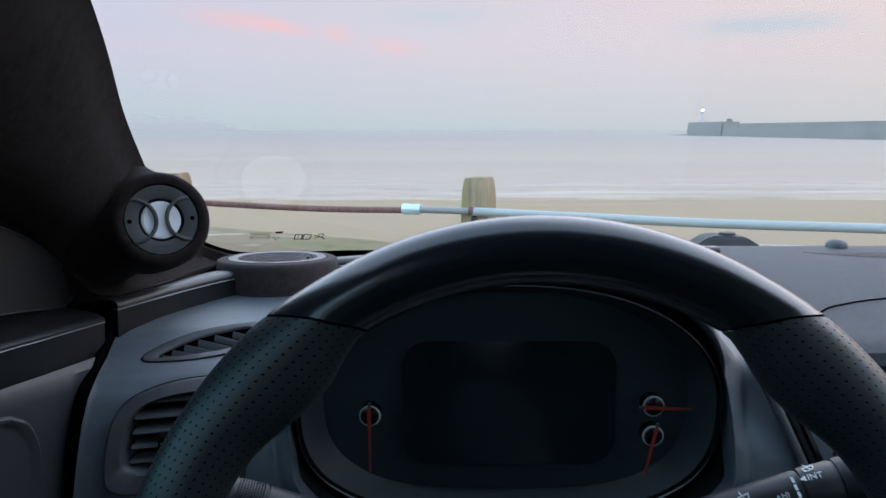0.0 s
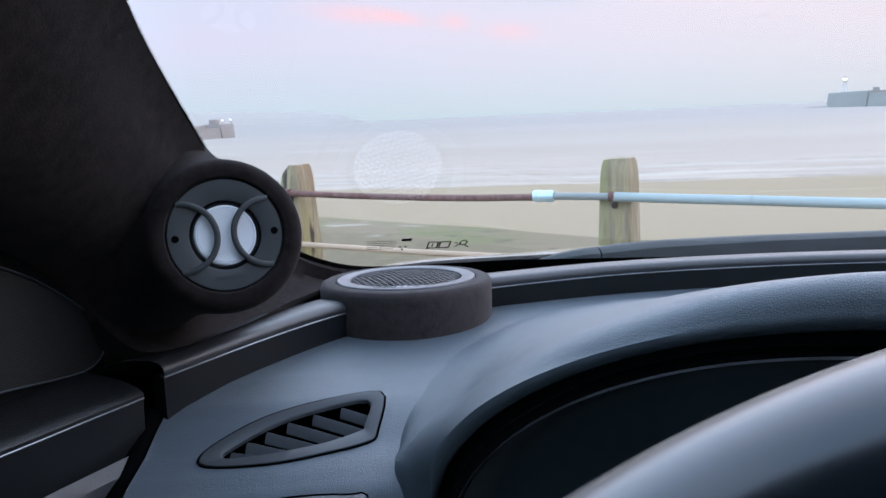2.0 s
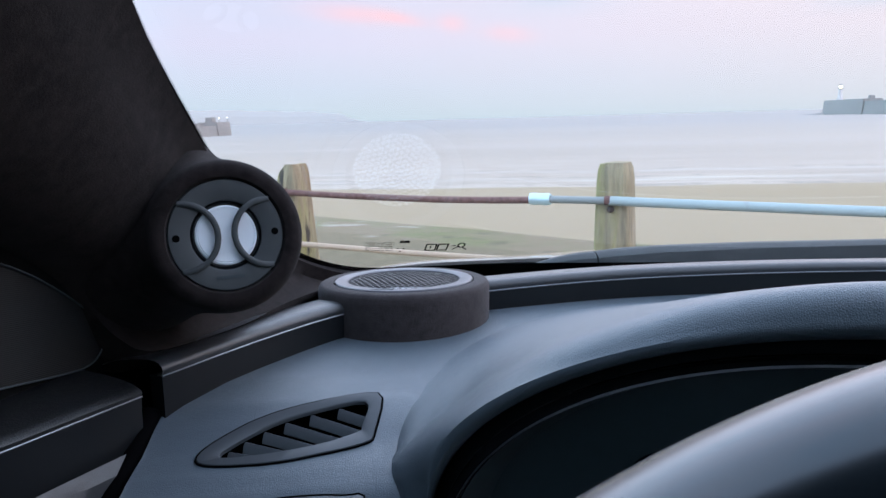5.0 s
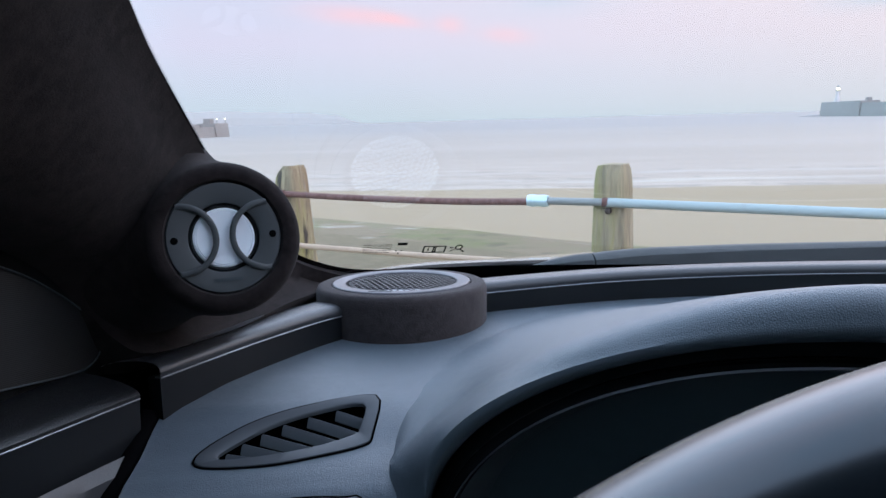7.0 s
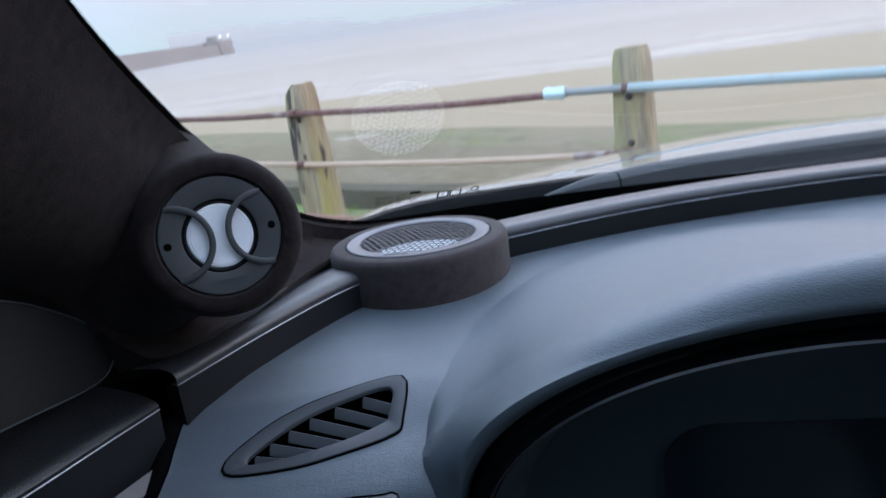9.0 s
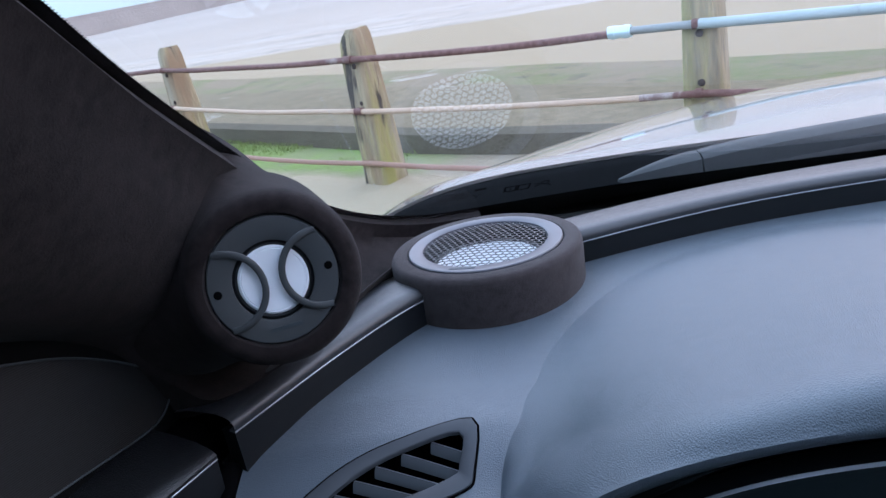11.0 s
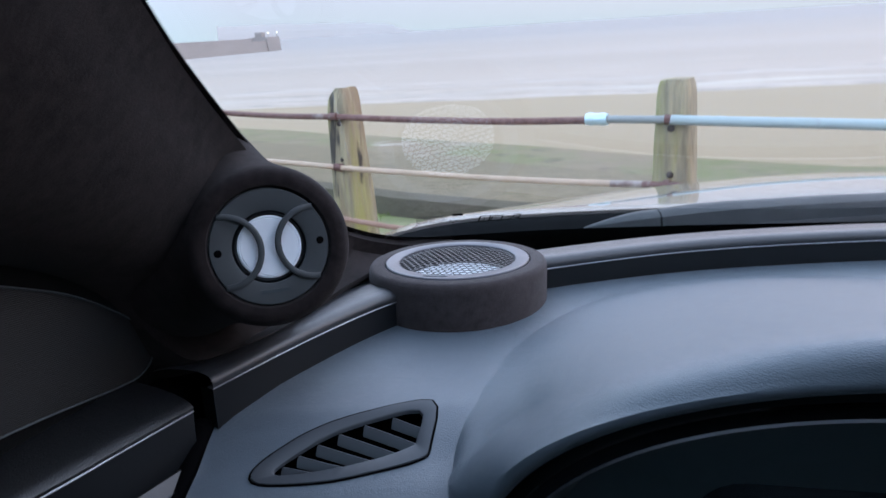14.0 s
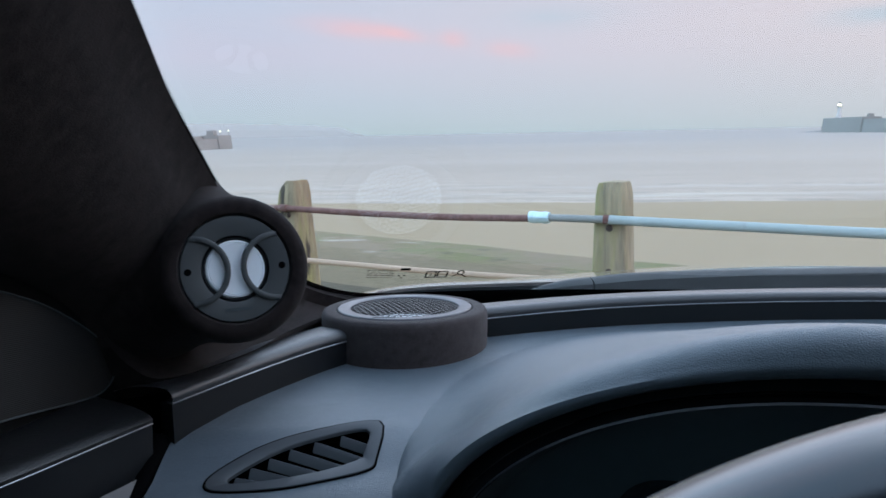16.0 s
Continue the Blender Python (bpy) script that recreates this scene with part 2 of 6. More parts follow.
BOLT = material("rusted_bolt", (0.045, 0.030, 0.022), 0.8, grain=0.4, gscale=200, var=0.2, vscale=30)
GRASS = material("grass_blades", (0.15, 0.215, 0.058), 0.8, spec=0.2, var=0.25, vscale=3, fine=0.2, tint=(0.17, 0.19, 0.07))
ZINC = material("galvanised_clamp", (0.62, 0.80, 0.85), 0.35, metal=0.4, var=0.12, fine=0.12, vscale=30)
ASPHALT = material("asphalt", (0.05, 0.05, 0.05), 0.9, grain=0.6, gscale=120, var=0.2)
HARBOUR = material("harbour_concrete", (0.315, 0.295, 0.275), 0.9, var=0.2, vscale=0.05, fine=0.1, fscale=0.6, grain=0.3, gscale=0.8)
# distance haze over the cliff is mixed into this pale colour
HAZED_CHALK = material("hazed_chalk", (0.445, 0.428, 0.40), 0.95, var=0.04, vscale=0.004)


# ---- building helpers ----
V = Vector


def part(name, bm, mat, parent=None, label="", smooth=True, angle=40):
    """Links a bmesh as one mesh object, under a thing or a part."""
    me = bpy.data.meshes.new(name)
    bm.normal_update()
    if smooth:
        for f in bm.faces:
            f.smooth = True
        for e in bm.edges:
            if len(e.link_faces) == 2 and e.calc_face_angle(0) > radians(angle):
                e.smooth = False
    bm.to_mesh(me)
    bm.free()
    for m in (mat if isinstance(mat, (list, tuple)) else [mat]):
        me.materials.append(m)
    ob = new(name, me)
    if parent is not None:
        ob.parent = parent
    if label:
        tagged(ob, label)
    return ob


def thing(name, label, category, at=(0, 0, 0), group="", kind=""):
    ob = new(name)
    ob.empty_display_size = 0.02
    ob.location = at
    return tagged(ob, label, category, group, kind)


def grid(rows, close_u=False, close_v=False, bm=None, flip=False, mat=0):
    """A sheet through rows of points."""
    bm = bm or bmesh.new()
    vs = [[bm.verts.new(p) for p in r] for r in rows]
    nu, nv = len(vs), len(vs[0])
    for i in range(nu if close_u else nu - 1):
        for j in range(nv if close_v else nv - 1):
            q = [vs[i][j], vs[(i + 1) % nu][j], vs[(i + 1) % nu][(j + 1) % nv], vs[i][(j + 1) % nv]]
            f = bm.faces.new(q[::-1] if flip else q)
            f.material_index = mat
    return bm


def frame_of(n, up=(0, 0, 1)):
    """Right, up and out axes for a face that looks along n."""
    n = V(n).normalized()
    r = V(up).cross(n).normalized()
    return r, n.cross(r).normalized(), n


def lathe(profile, centre=(0, 0, 0), axis=(0, 0, 1), seg=48, bm=None, a0=0.0, a1=360.0, mat=0):
    """Turns (radius, height) points round an axis."""
    r, u, n = frame_of(axis, (0, 0, 1) if abs(V(axis).normalized().z) < 0.95 else (0, 1, 0))
    full = a1 - a0 >= 359.9
    k = seg if full else seg + 1
    rows = []
    for i in range(k):
        a = radians(a0 + (a1 - a0) * i / seg)
        d = r * math.cos(a) + u * math.sin(a)
        rows.append([V(centre) + d * p[0] + n * p[1] for p in profile])
    bm = grid(rows, close_u=full, bm=bm, flip=True, mat=mat)
    bmesh.ops.remove_doubles(bm, verts=bm.verts, dist=1e-6)
    return bm


def smooth_path(pts, step=8, closed=False):
    """A Catmull-Rom line through the points."""
    pts = [V(p) for p in pts]
    out, n = [], len(pts)
    for i in range(n if closed else n - 1):
        g = (lambda k: pts[k % n]) if closed else (lambda k: pts[min(max(k, 0), n - 1)])
        p0, p1, p2, p3 = g(i - 1), g(i), g(i + 1), g(i + 2)
        for j in range(step):
            t = j / step
            out.append(0.5 * ((2 * p1) + (p2 - p0) * t + (2 * p0 - 5 * p1 + 4 * p2 - p3) * t * t + (3 * p1 - p0 - 3 * p2 + p3) * t ** 3))
    return out if closed else out + [pts[-1]]


def sweep(path, profile, up=(0, 0, 1), close_profile=True, close_path=False, bm=None, caps=True, scale=None):
    """Draws a profile of (side, height) along a path; side points to the right of the way."""
    rows, n = [], len(path)
    for i, p in enumerate(path):
        a = path[(i - 1) % n] if close_path else path[max(i - 1, 0)]
        b = path[(i + 1) % n] if close_path else path[min(i + 1, n - 1)]
        t = (V(b) - V(a)).normalized()
        side = t.cross(V(up)).normalized()
        h = side.cross(t)
        k = scale(i / max(n - 1, 1)) if scale else 1.0
        rows.append([V(p) + side * q[0] * k + h * q[1] * k for q in profile])
    bm = grid(rows, close_u=close_path, close_v=close_profile, bm=bm)
    if caps and close_profile and not close_path:
        bm.verts.ensure_lookup_table()
        m = len(profile)
        vs = list(bm.verts)[-m * n:]
        bm.faces.new(vs[:m])
        bm.faces.new(vs[-m:][::-1])
    bmesh.ops.recalc_face_normals(bm, faces=bm.faces)
    return bm


def disc_profile(r, n=10):
    return [(r * math.cos(2 * math.pi * i / n), r * math.sin(2 * math.pi * i / n)) for i in range(n)]


def tube(path, r, n=12, bm=None, closed=False, scale=None):
    return sweep(path, disc_profile(r, n), close_path=closed, bm=bm, scale=scale, up=(0.02, 0.03, 1))


def block(size, at=(0, 0, 0), bevel=0.0, seg=2, bm=None, m=None):
    """A box with rounded edges."""
    b = bmesh.new()
    bmesh.ops.create_cube(b, size=1.0)
    bmesh.ops.scale(b, vec=size, verts=b.verts)
    if bevel:
        bmesh.ops.bevel(b, geom=b.edges[:], offset=bevel, segments=seg, profile=0.6, affect="EDGES")
    bmesh.ops.transform(b, matrix=(m or Matrix.Translation(at)), verts=b.verts)
    if bm is None:
        return b
    me = bpy.data.meshes.new("t")
    b.to_mesh(me)
    b.free()
    bm.from_mesh(me)
    bpy.data.meshes.remove(me)
    return bm


def ribbon(outline, height, at, axes, bm=None, hole=None):
    """A flat plate of an outline (2D), raised by height along the third axis; hole: an inner outline with as many points."""
    bm = bm or bmesh.new()
    r, u, n = axes
    put = lambda q, h: bm.verts.new(V(at) + r * q[0] + u * q[1] + n * h)
    top = [put(q, height) for q in outline]
    bot = [put(q, 0) for q in outline]
    k = len(outline)
    if hole:
        it = [put(q, height) for q in hole]
        ib = [put(q, 0) for q in hole]
        for i in range(k):
            j = (i + 1) % k
            bm.faces.new((top[i], top[j], it[j], it[i]))
            bm.faces.new((it[i], it[j], ib[j], ib[i]))
            bm.faces.new((bot[i], bot[j], top[j], top[i]))
    else:
        bm.faces.new(top)
        bm.faces.new(bot[::-1])
        for i in range(k):
            j = (i + 1) % k
            bm.faces.new((bot[i], bot[j], top[j], top[i]))
    bmesh.ops.recalc_face_normals(bm, faces=bm.faces)
    return bm


def interp(x, xs, ys):
    return float(np.interp(x, xs, ys))


def text_part(name, words, size, m, mat, parent, depth=0.0002):
    """Printed words, turned into a mesh."""
    cu = bpy.data.curves.new(name, "FONT")
    cu.body, cu.size, cu.extrude, cu.align_x, cu.align_y = words, size, depth, "CENTER", "CENTER"
    cu.resolution_u = 2
    tmp = bpy.data.objects.new(name, cu)
    scene.collection.objects.link(tmp)
    me = bpy.data.meshes.new_from_object(tmp.evaluated_get(bpy.context.evaluated_depsgraph_get()))
    bpy.data.objects.remove(tmp)
    bpy.data.curves.remove(cu)
    me.materials.clear()
    me.materials.append(mat)
    me.transform(m)
    ob = new(name, me)
    ob.parent = parent
    return ob


# ---- the outdoors: ground, beach, sea ----
SEA = -4.0


def shore_edge(x):
    """How far off the concrete behind the fence ends."""
    return interp(x, [-14, -5.5, -4, -2.4, -1.5, -0.45, 0.15, 0.85, 1.3, 14], [13.5, 8.80, 7.88, 7.10, 6.62, 6.02, 5.65, 5.28, 5.07, 3.6])


def fence_y(x):
    return interp(x, [-7.5, -2.8, -1.25, 0.145, 1.6, 9.0], [7.05, 4.45, 3.58, 3.08, 2.52, -0.3])


VERGE = 0.285


def build_ground():
    """Car park, raised verge, apron and beach down to the water, as one sheet."""
    xs = [-400, -120, -40, -20] + [-14 + 0.25 * i for i in range(113)] + [20, 40, 120, 400]
    rows = []
    rnd = random.Random(4)
    for x in xs:
        xc = max(min(x, 14), -14)
        fy, e = fence_y(xc), shore_edge(xc)
        near = fy - 0.62
        kerb = fy + 0.50 + 0.03 * noise.noise(V((xc * 0.8, 3, 0)))
        e = max(e, kerb + 1.3)
        top = VERGE + 0.075
        col = [(-60, 0.0), (near - 0.02, 0.0), (near, VERGE - 0.01), (fy - 0.25, VERGE), (fy, VERGE + 0.005), (fy + 0.25, VERGE - 0.005), (kerb - 0.03, VERGE - 0.02), (kerb, top),
               (kerb + 0.13, top + 0.006), (kerb + 0.14, top - 0.01), (0.6 * kerb + 0.4 * e, top - 0.01), (e - 1.05, top - 0.028), (e - 0.95, top - 0.030), (e - 0.1, top - 0.05), (e, top - 0.09), (e + 0.15, -1.5), (e + 2, -1.9),
               (18, -2.4), (32, -3.2), (42, -3.6), (54, SEA + 0.06), (66, SEA - 0.3), (120, SEA - 2)]
        rows.append([V((x, y, z + 0.012 * noise.noise(V((x * 1.3, y * 1.1, 0))) * (1 if abs(x) < 15 else 0))) for y, z in col])
    bm = grid(rows, flip=True)
    bands = [0, 1, 1, 1, 1, 1, 5, 5, 2, 2, 2, 2, 3, 3, 3, 4, 4, 4, 4, 4, 4, 4]
    for i, f in enumerate(bm.faces):
        f.material_index = bands[i % len(bands)]
    return bm


m = bpy.data.materials.new("verge_ground")
m.use_nodes = True
n = Nodes(m.node_tree)
co = n.add("ShaderNodeTexCoord").outputs["Object"]
sp = n.add("ShaderNodeSeparateXYZ", {0: co})
g1 = n.noise(co, 1.1, 5.0, 0.6, 0.3)
g2 = n.noise(co, 26.0, 5.0, 0.65)
pale = n.mix(g2, (0.37, 0.315, 0.21, 1), (0.27, 0.225, 0.15, 1))
moss = n.mix(g2, (0.10, 0.16, 0.030, 1), (0.19, 0.27, 0.062, 1))
moss = n.mix(n.add("ShaderNodeMapRange", {0: n.noise(co, 3.2, 4.0, 0.6), 1: 0.45, 2: 0.62, 3: 0.0, 4: 0.45}).outputs[0], moss, (0.17, 0.145, 0.09, 1))
# moss behind the fence, bare sandy soil before it
across = n.math("ADD", n.math("MULTIPLY_ADD", sp.outputs[0], 0.41, -3.13), sp.outputs[1])
ragged = n.math("ADD", across, n.math("MULTIPLY_ADD", g1, 0.5, -0.25))
back = n.add("ShaderNodeMapRange", {0: ragged, 1: -0.08, 2: 0.06}).outputs[0]
patch = n.math("MULTIPLY", back, n.add("ShaderNodeMapRange", {0: n.math("ADD", sp.outputs[0], g1), 1: -0.55, 2: -0.95}).outputs[0])
pale = n.mix(n.math("MULTIPLY", back, 0.8), pale, n.mix(g2, (0.24, 0.20, 0.135, 1), (0.15, 0.125, 0.085, 1)))
b = n.add("ShaderNodeBsdfPrincipled", {"Base Color": n.mix(patch, pale, moss), "Roughness": 0.95,
          "Normal": n.add("ShaderNodeBump", {"Strength": 0.6, "Distance": 0.02, "Height": g2}).outputs[0]})
n.add("ShaderNodeOutputMaterial", {"Surface": b.outputs[0]})
VERGEMAT = m
ALGAE = material("algae_concrete", (0.125, 0.145, 0.048), 0.9, grain=0.5, gscale=30, var=0.3, vscale=0.9, fine=0.25, fscale=10, spec=0.2, tint=(0.20, 0.17, 0.11), mottle=[((0.205, 0.165, 0.11), 1.3, 0.42, 0.58), ((0.10, 0.09, 0.06), 2.6, 0.56, 0.70), ((0.42, 0.39, 0.33), 0.8, 0.64, 0.72)])
APRON = material("wet_apron", (0.225, 0.18, 0.115), 0.92, spec=0.2, grain=0.5, gscale=30, var=0.3, vscale=0.7, fine=0.2, fscale=12, tint=(0.12, 0.105, 0.065), mottle=[((0.42, 0.39, 0.33), 0.5, 0.60, 0.68)])
BEACH = material("wet_sand", (0.275, 0.217, 0.138), 0.75, grain=0.2, gscale=6, var=0.2, vscale=0.12, fine=0.06, fscale=3, tint=(0.262, 0.203, 0.125), spec=0.15)
KERB = material("dark_kerb", (0.085, 0.074, 0.055), 0.95, spec=0.1, grain=0.5, gscale=40, var=0.3, vscale=3, fine=0.2, fscale=20, tint=(0.13, 0.12, 0.085))
ground = part("ground", build_ground(), [ASPHALT, VERGEMAT, APRON, ALGAE, BEACH, KERB], smooth=True, angle=50)
tagged(ground, "car park, sandy verge with moss, concrete apron and pale wet sand beach", "ground", kind="structure")

m = bpy.data.materials.new("milky_sea")
m.use_nodes = True
n = Nodes(m.node_tree)
co = n.add("ShaderNodeTexCoord").outputs["Object"]
sp = n.add("ShaderNodeSeparateXYZ", {0: co})
long_co = n.map(co, scale=(0.25, 1.0, 1.0), rot=(0, 0, 0.06))
w1 = n.noise(long_co, 0.16, 5.0, 0.6, 0.5)
w2 = n.noise(long_co, 0.035, 4.0, 0.55, 0.3)
w3 = n.noise(n.map(co, scale=(0.12, 1.0, 1.0)), 0.42, 6.0, 0.65, 0.8)
surf = n.add("ShaderNodeMapRange", {0: sp.outputs[1], 1: 52.0, 2: 110.0, 3: 1.0, 4: 0.0}).outputs[0]
foam = n.add("ShaderNodeMapRange", {0: n.math("ADD", w3, n.math("MULTIPLY", surf, 0.10)), 1: 0.54, 2: 0.82}).outputs[0]
foam = n.math("MULTIPLY", foam, surf)
silt = n.mix(n.math("MULTIPLY_ADD", w2, 1.6, -0.3, clamp=True), (0.312, 0.254, 0.198, 1), (0.265, 0.222, 0.176, 1))
silt = n.mix(n.add("ShaderNodeMapRange", {0: sp.outputs[1], 1: 70.0, 2: 420.0}).outputs[0], silt, (0.222, 0.202, 0.180, 1))
col = n.mix(n.math("MULTIPLY", foam, 0.6), silt, (0.56, 0.49, 0.40, 1))
# the shade of near ripples, painted as darker streaks
w4 = n.noise(n.map(co, scale=(0.10, 1.0, 1.0), rot=(0, 0, -0.03)), 0.55, 5.0, 0.6, 0.6)
near = n.add("ShaderNodeMapRange", {0: sp.outputs[1], 1: 60.0, 2: 170.0, 3: 1.0, 4: 0.0}).outputs[0]
ripple = n.math("MULTIPLY", n.add("ShaderNodeMapRange", {0: w4, 1: 0.56, 2: 0.68}).outputs[0], near)
col = n.mix(n.math("MULTIPLY", ripple, 0.16), col, (0.17, 0.135, 0.10, 1))
w5 = n.noise(n.map(co, scale=(0.05, 1.0, 1.0), rot=(0, 0, 0.04)), 0.05, 5.0, 0.6, 0.4)
col = n.mix(n.add("ShaderNodeMapRange", {0: w5, 1: 0.45, 2: 0.68, 3: 0.0, 4: 0.16}).outputs[0], col, (0.42, 0.36, 0.32, 1))
# low crests along the shore: shaded faces painted dark, with foam before them
wob = n.noise(n.map(co, scale=(0.05, 0.0, 1.0)), 1.0, 3.0, 0.5)
for line, seed in ((57.0, 0.0), (64.5, 5.0), (73.0, 9.0)):
    off = n.math("SUBTRACT", sp.outputs[1], n.math("MULTIPLY_ADD", wob, 8.0, line - 4.0))
    gaps = n.noise(n.map(co, scale=(0.34, 0.08, 1.0), loc=(seed, seed, 0)), 1.0, 5.0, 0.65)
    on = n.add("ShaderNodeMapRange", {0: gaps, 1: 0.49, 2: 0.62}).outputs[0]
    face = n.math("EXPONENT", n.math("MULTIPLY", n.math("POWER", n.math("DIVIDE", off, 1.0), 2.0), -1.0))
    wash = n.math("EXPONENT", n.math("MULTIPLY", n.math("POWER", n.math("DIVIDE", n.math("ADD", off, 2.4), 1.3), 2.0), -1.0))
    col = n.mix(n.math("MULTIPLY", n.math("MULTIPLY", wash, n.math("MULTIPLY_ADD", gaps, 2.0, -0.5, clamp=True)), 0.20), col, (0.55, 0.56, 0.52, 1))
    col = n.mix(n.math("MULTIPLY", n.math("MULTIPLY", face, on), 0.42), col, (0.10, 0.09, 0.075, 1))
ht = n.math("ADD", n.math("ADD", n.math("MULTIPLY", w1, 0.6), n.math("MULTIPLY", w3, 0.25)), n.math("MULTIPLY", w4, 0.4))
b = n.add("ShaderNodeBsdfPrincipled", {"Base Color": col, "Roughness": 0.6, "IOR": 1.33, "Specular IOR Level": 0.28,
          "Normal": n.add("ShaderNodeBump", {"Strength": 0.35, "Distance": 1.2, "Height": ht}).outputs[0]})
n.add("ShaderNodeOutputMaterial", {"Surface": b.outputs[0]})
SEAMAT = m


def build_sea():
    ys = [52.5, 54, 56, 58, 60, 62, 65, 70, 76, 84, 95, 110, 140, 200, 320, 600, 1200, 2500, 4900]
    rows = []
    for i in range(161):
        u = (i - 80) / 80
        rows.append([V((u * (60 + 0.9 * y) + (0 if y > 70 else 0), y + (1.2 * noise.noise(V((u * 14, 0.3 * y, 1))) if y < 70 else 0),
                        SEA + (0.10 * max(0, noise.noise(V((u * 9, y * 0.45, 5)))) if 54 < y < 100 else 0))) for y in ys])
    return grid(rows, flip=True)


sea = part("water", build_sea(), SEAMAT)
tagged(sea, "calm milky beige sea with low foam lines near the sand", "sea", kind="structure")

# breakwaters and the far headland
CREAM = material("pale_tower_paint", (0.62, 0.58, 0.56), 0.7, var=0.1, vscale=0.4)


def breakwater(name, label, p, q, top, width, end_top, end_len, toe):
    root = thing(name, label, "breakwater", (p[0], p[1], SEA - 1))
    p, q = V((*p, 0)), V((*q, 0))
    d = (q - p).normalized()
    side = V((-d.y, d.x, 0))
    off = -V((p.x, p.y, SEA - 1))
    prof = lambda h: [(-width * 0.58, SEA - 1), (-width * 0.5, SEA + h * 0.7), (-width * 0.5, SEA + h), (-width * 0.36, SEA + h), (-width * 0.36, SEA + h - 1.2),
                      (width * 0.5, SEA + h - 1.2), (width * 0.58, SEA - 1)]
    L = (q - p).length
    rows = []
    for i in range(41):
        c = p + d * (L * i / 40)
        rows.append([c + side * a + V((0, 0, z)) + off for a, z in prof(top)])
    bm = grid(rows)
    bm.verts.ensure_lookup_table()
    bm.faces.new([bm.verts[k] for k in range(7)])
    bmesh.ops.recalc_face_normals(bm, faces=bm.faces)
    part("sea_wall", bm, HARBOUR, root, smooth=False)
    rows = []
    for i in range(2):
        c = p + d * (-1.0 + end_len * i)
        rows.append([c + side * a * 1.12 + V((0, 0, z)) + off for a, z in [(-width * 0.58, SEA - 1), (-width * 0.5, SEA + end_top), (width * 0.5, SEA + end_top), (width * 0.58, SEA - 1)]])
    bm = grid(rows)
    bm.verts.ensure_lookup_table()
    bm.faces.new([bm.verts[k] for k in range(4)])
    bm.faces.new([bm.verts[k] for k in range(4, 8)][::-1])
    bmesh.ops.recalc_face_normals(bm, faces=bm.faces)
    part("pier_head", bm, HARBOUR, root, smooth=False)
    rows = []
    for i in range(15):
        u = i / 14
        c = p + V((-width * 0.5 - toe * u, 2.0 * u, SEA)) + off
        h = 1.7 * (1 - u) ** 0.6 + 0.5 * noise.noise(V((u * 9, toe, 3)))
        rows.append([c + V((0, a, z)) for a, z in ((-5, -0.8), (-3, h * 0.6), (0, h), (3, h * 0.6), (5, -0.8))])
    part("rock_toe", grid(rows, flip=True), HARBOUR, root, "low dark rocks at the foot")
    part("store_hut", block((3.4, 4.0, 2.6), p + d * (end_len - 4) + off + V((0, 0, SEA + end_top + 1.0)), 0.15), HARBOUR, root)
    return root


breakwater("breakwater", "long grey concrete breakwater reaching out into the sea", (223.5, 668), (233, 330), 9.6, 12, 11.3, 76, 20)
breakwater("breakwater", "low grey concrete harbour arm seen across the water", (-161, 344), (-160, 150), 6.0, 8, 6.4, 14, 6)

LAMP = glowing("beacon_light", (1.0, 0.97, 0.72), 3.5)


def lighthouse(x, y, z0, h):
    root = thing("lighthouse", "small pale lighthouse with its lamp lit on the pier head", "lighthouse", (x, y, z0))
    part("base", lathe([(0, 0), (2.6, 0), (2.5, 1.6), (0, 1.6)], seg=20), CREAM, root)
    part("tower", lathe([(1.75, 1.6), (1.5, h * 0.35), (1.3, h * 0.66), (0, h * 0.66)], seg=20), CREAM, root)
    part("gallery", lathe([(1.2, h * 0.66), (2.1, h * 0.68), (2.1, h * 0.71), (0, h * 0.71)], seg=20), HARBOUR, root)
    part("lantern", lathe([(0, h * 0.72), (1.1, h * 0.72), (1.3, h * 0.79), (1.1, h * 0.86), (0, h * 0.86)], seg=16), LAMP, root, "lit lantern")
    part("cap", lathe([(1.4, h * 0.86), (0.9, h * 0.94), (0.15, h * 1.0), (0, h)], seg=16), HARBOUR, root)
    return root


lighthouse(223.2, 652, SEA + 11.3, 13.0)


def beacon(x, y, z0, h):
    root = thing("harbour_beacon", "thin steel harbour beacon with a small lit lamp", "beacon", (x, y, z0))
    part("mast", lathe([(0, 0), (0.25, 0), (0.18, h), (0, h)], seg=10), HARBOUR, root)
    part("lamp", lathe([(0, h), (0.26, h + 0.08), (0.26, h + 0.5), (0, h + 0.58)], seg=12), LAMP, root, "small lit lamp")


beacon(-160.5, 342, SEA + 6.4, 1.6)
beacon(-157.6, 345, SEA + 6.4, 1.8)


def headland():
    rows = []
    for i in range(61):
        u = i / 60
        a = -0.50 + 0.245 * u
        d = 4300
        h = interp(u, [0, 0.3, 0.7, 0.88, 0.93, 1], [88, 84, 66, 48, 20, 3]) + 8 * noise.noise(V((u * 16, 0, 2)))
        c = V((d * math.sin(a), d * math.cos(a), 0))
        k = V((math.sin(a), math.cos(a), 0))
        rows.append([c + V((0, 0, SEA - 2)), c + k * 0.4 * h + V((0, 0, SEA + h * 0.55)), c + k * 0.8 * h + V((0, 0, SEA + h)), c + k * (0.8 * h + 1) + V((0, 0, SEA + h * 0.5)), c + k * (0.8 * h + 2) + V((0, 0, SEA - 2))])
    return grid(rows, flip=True)


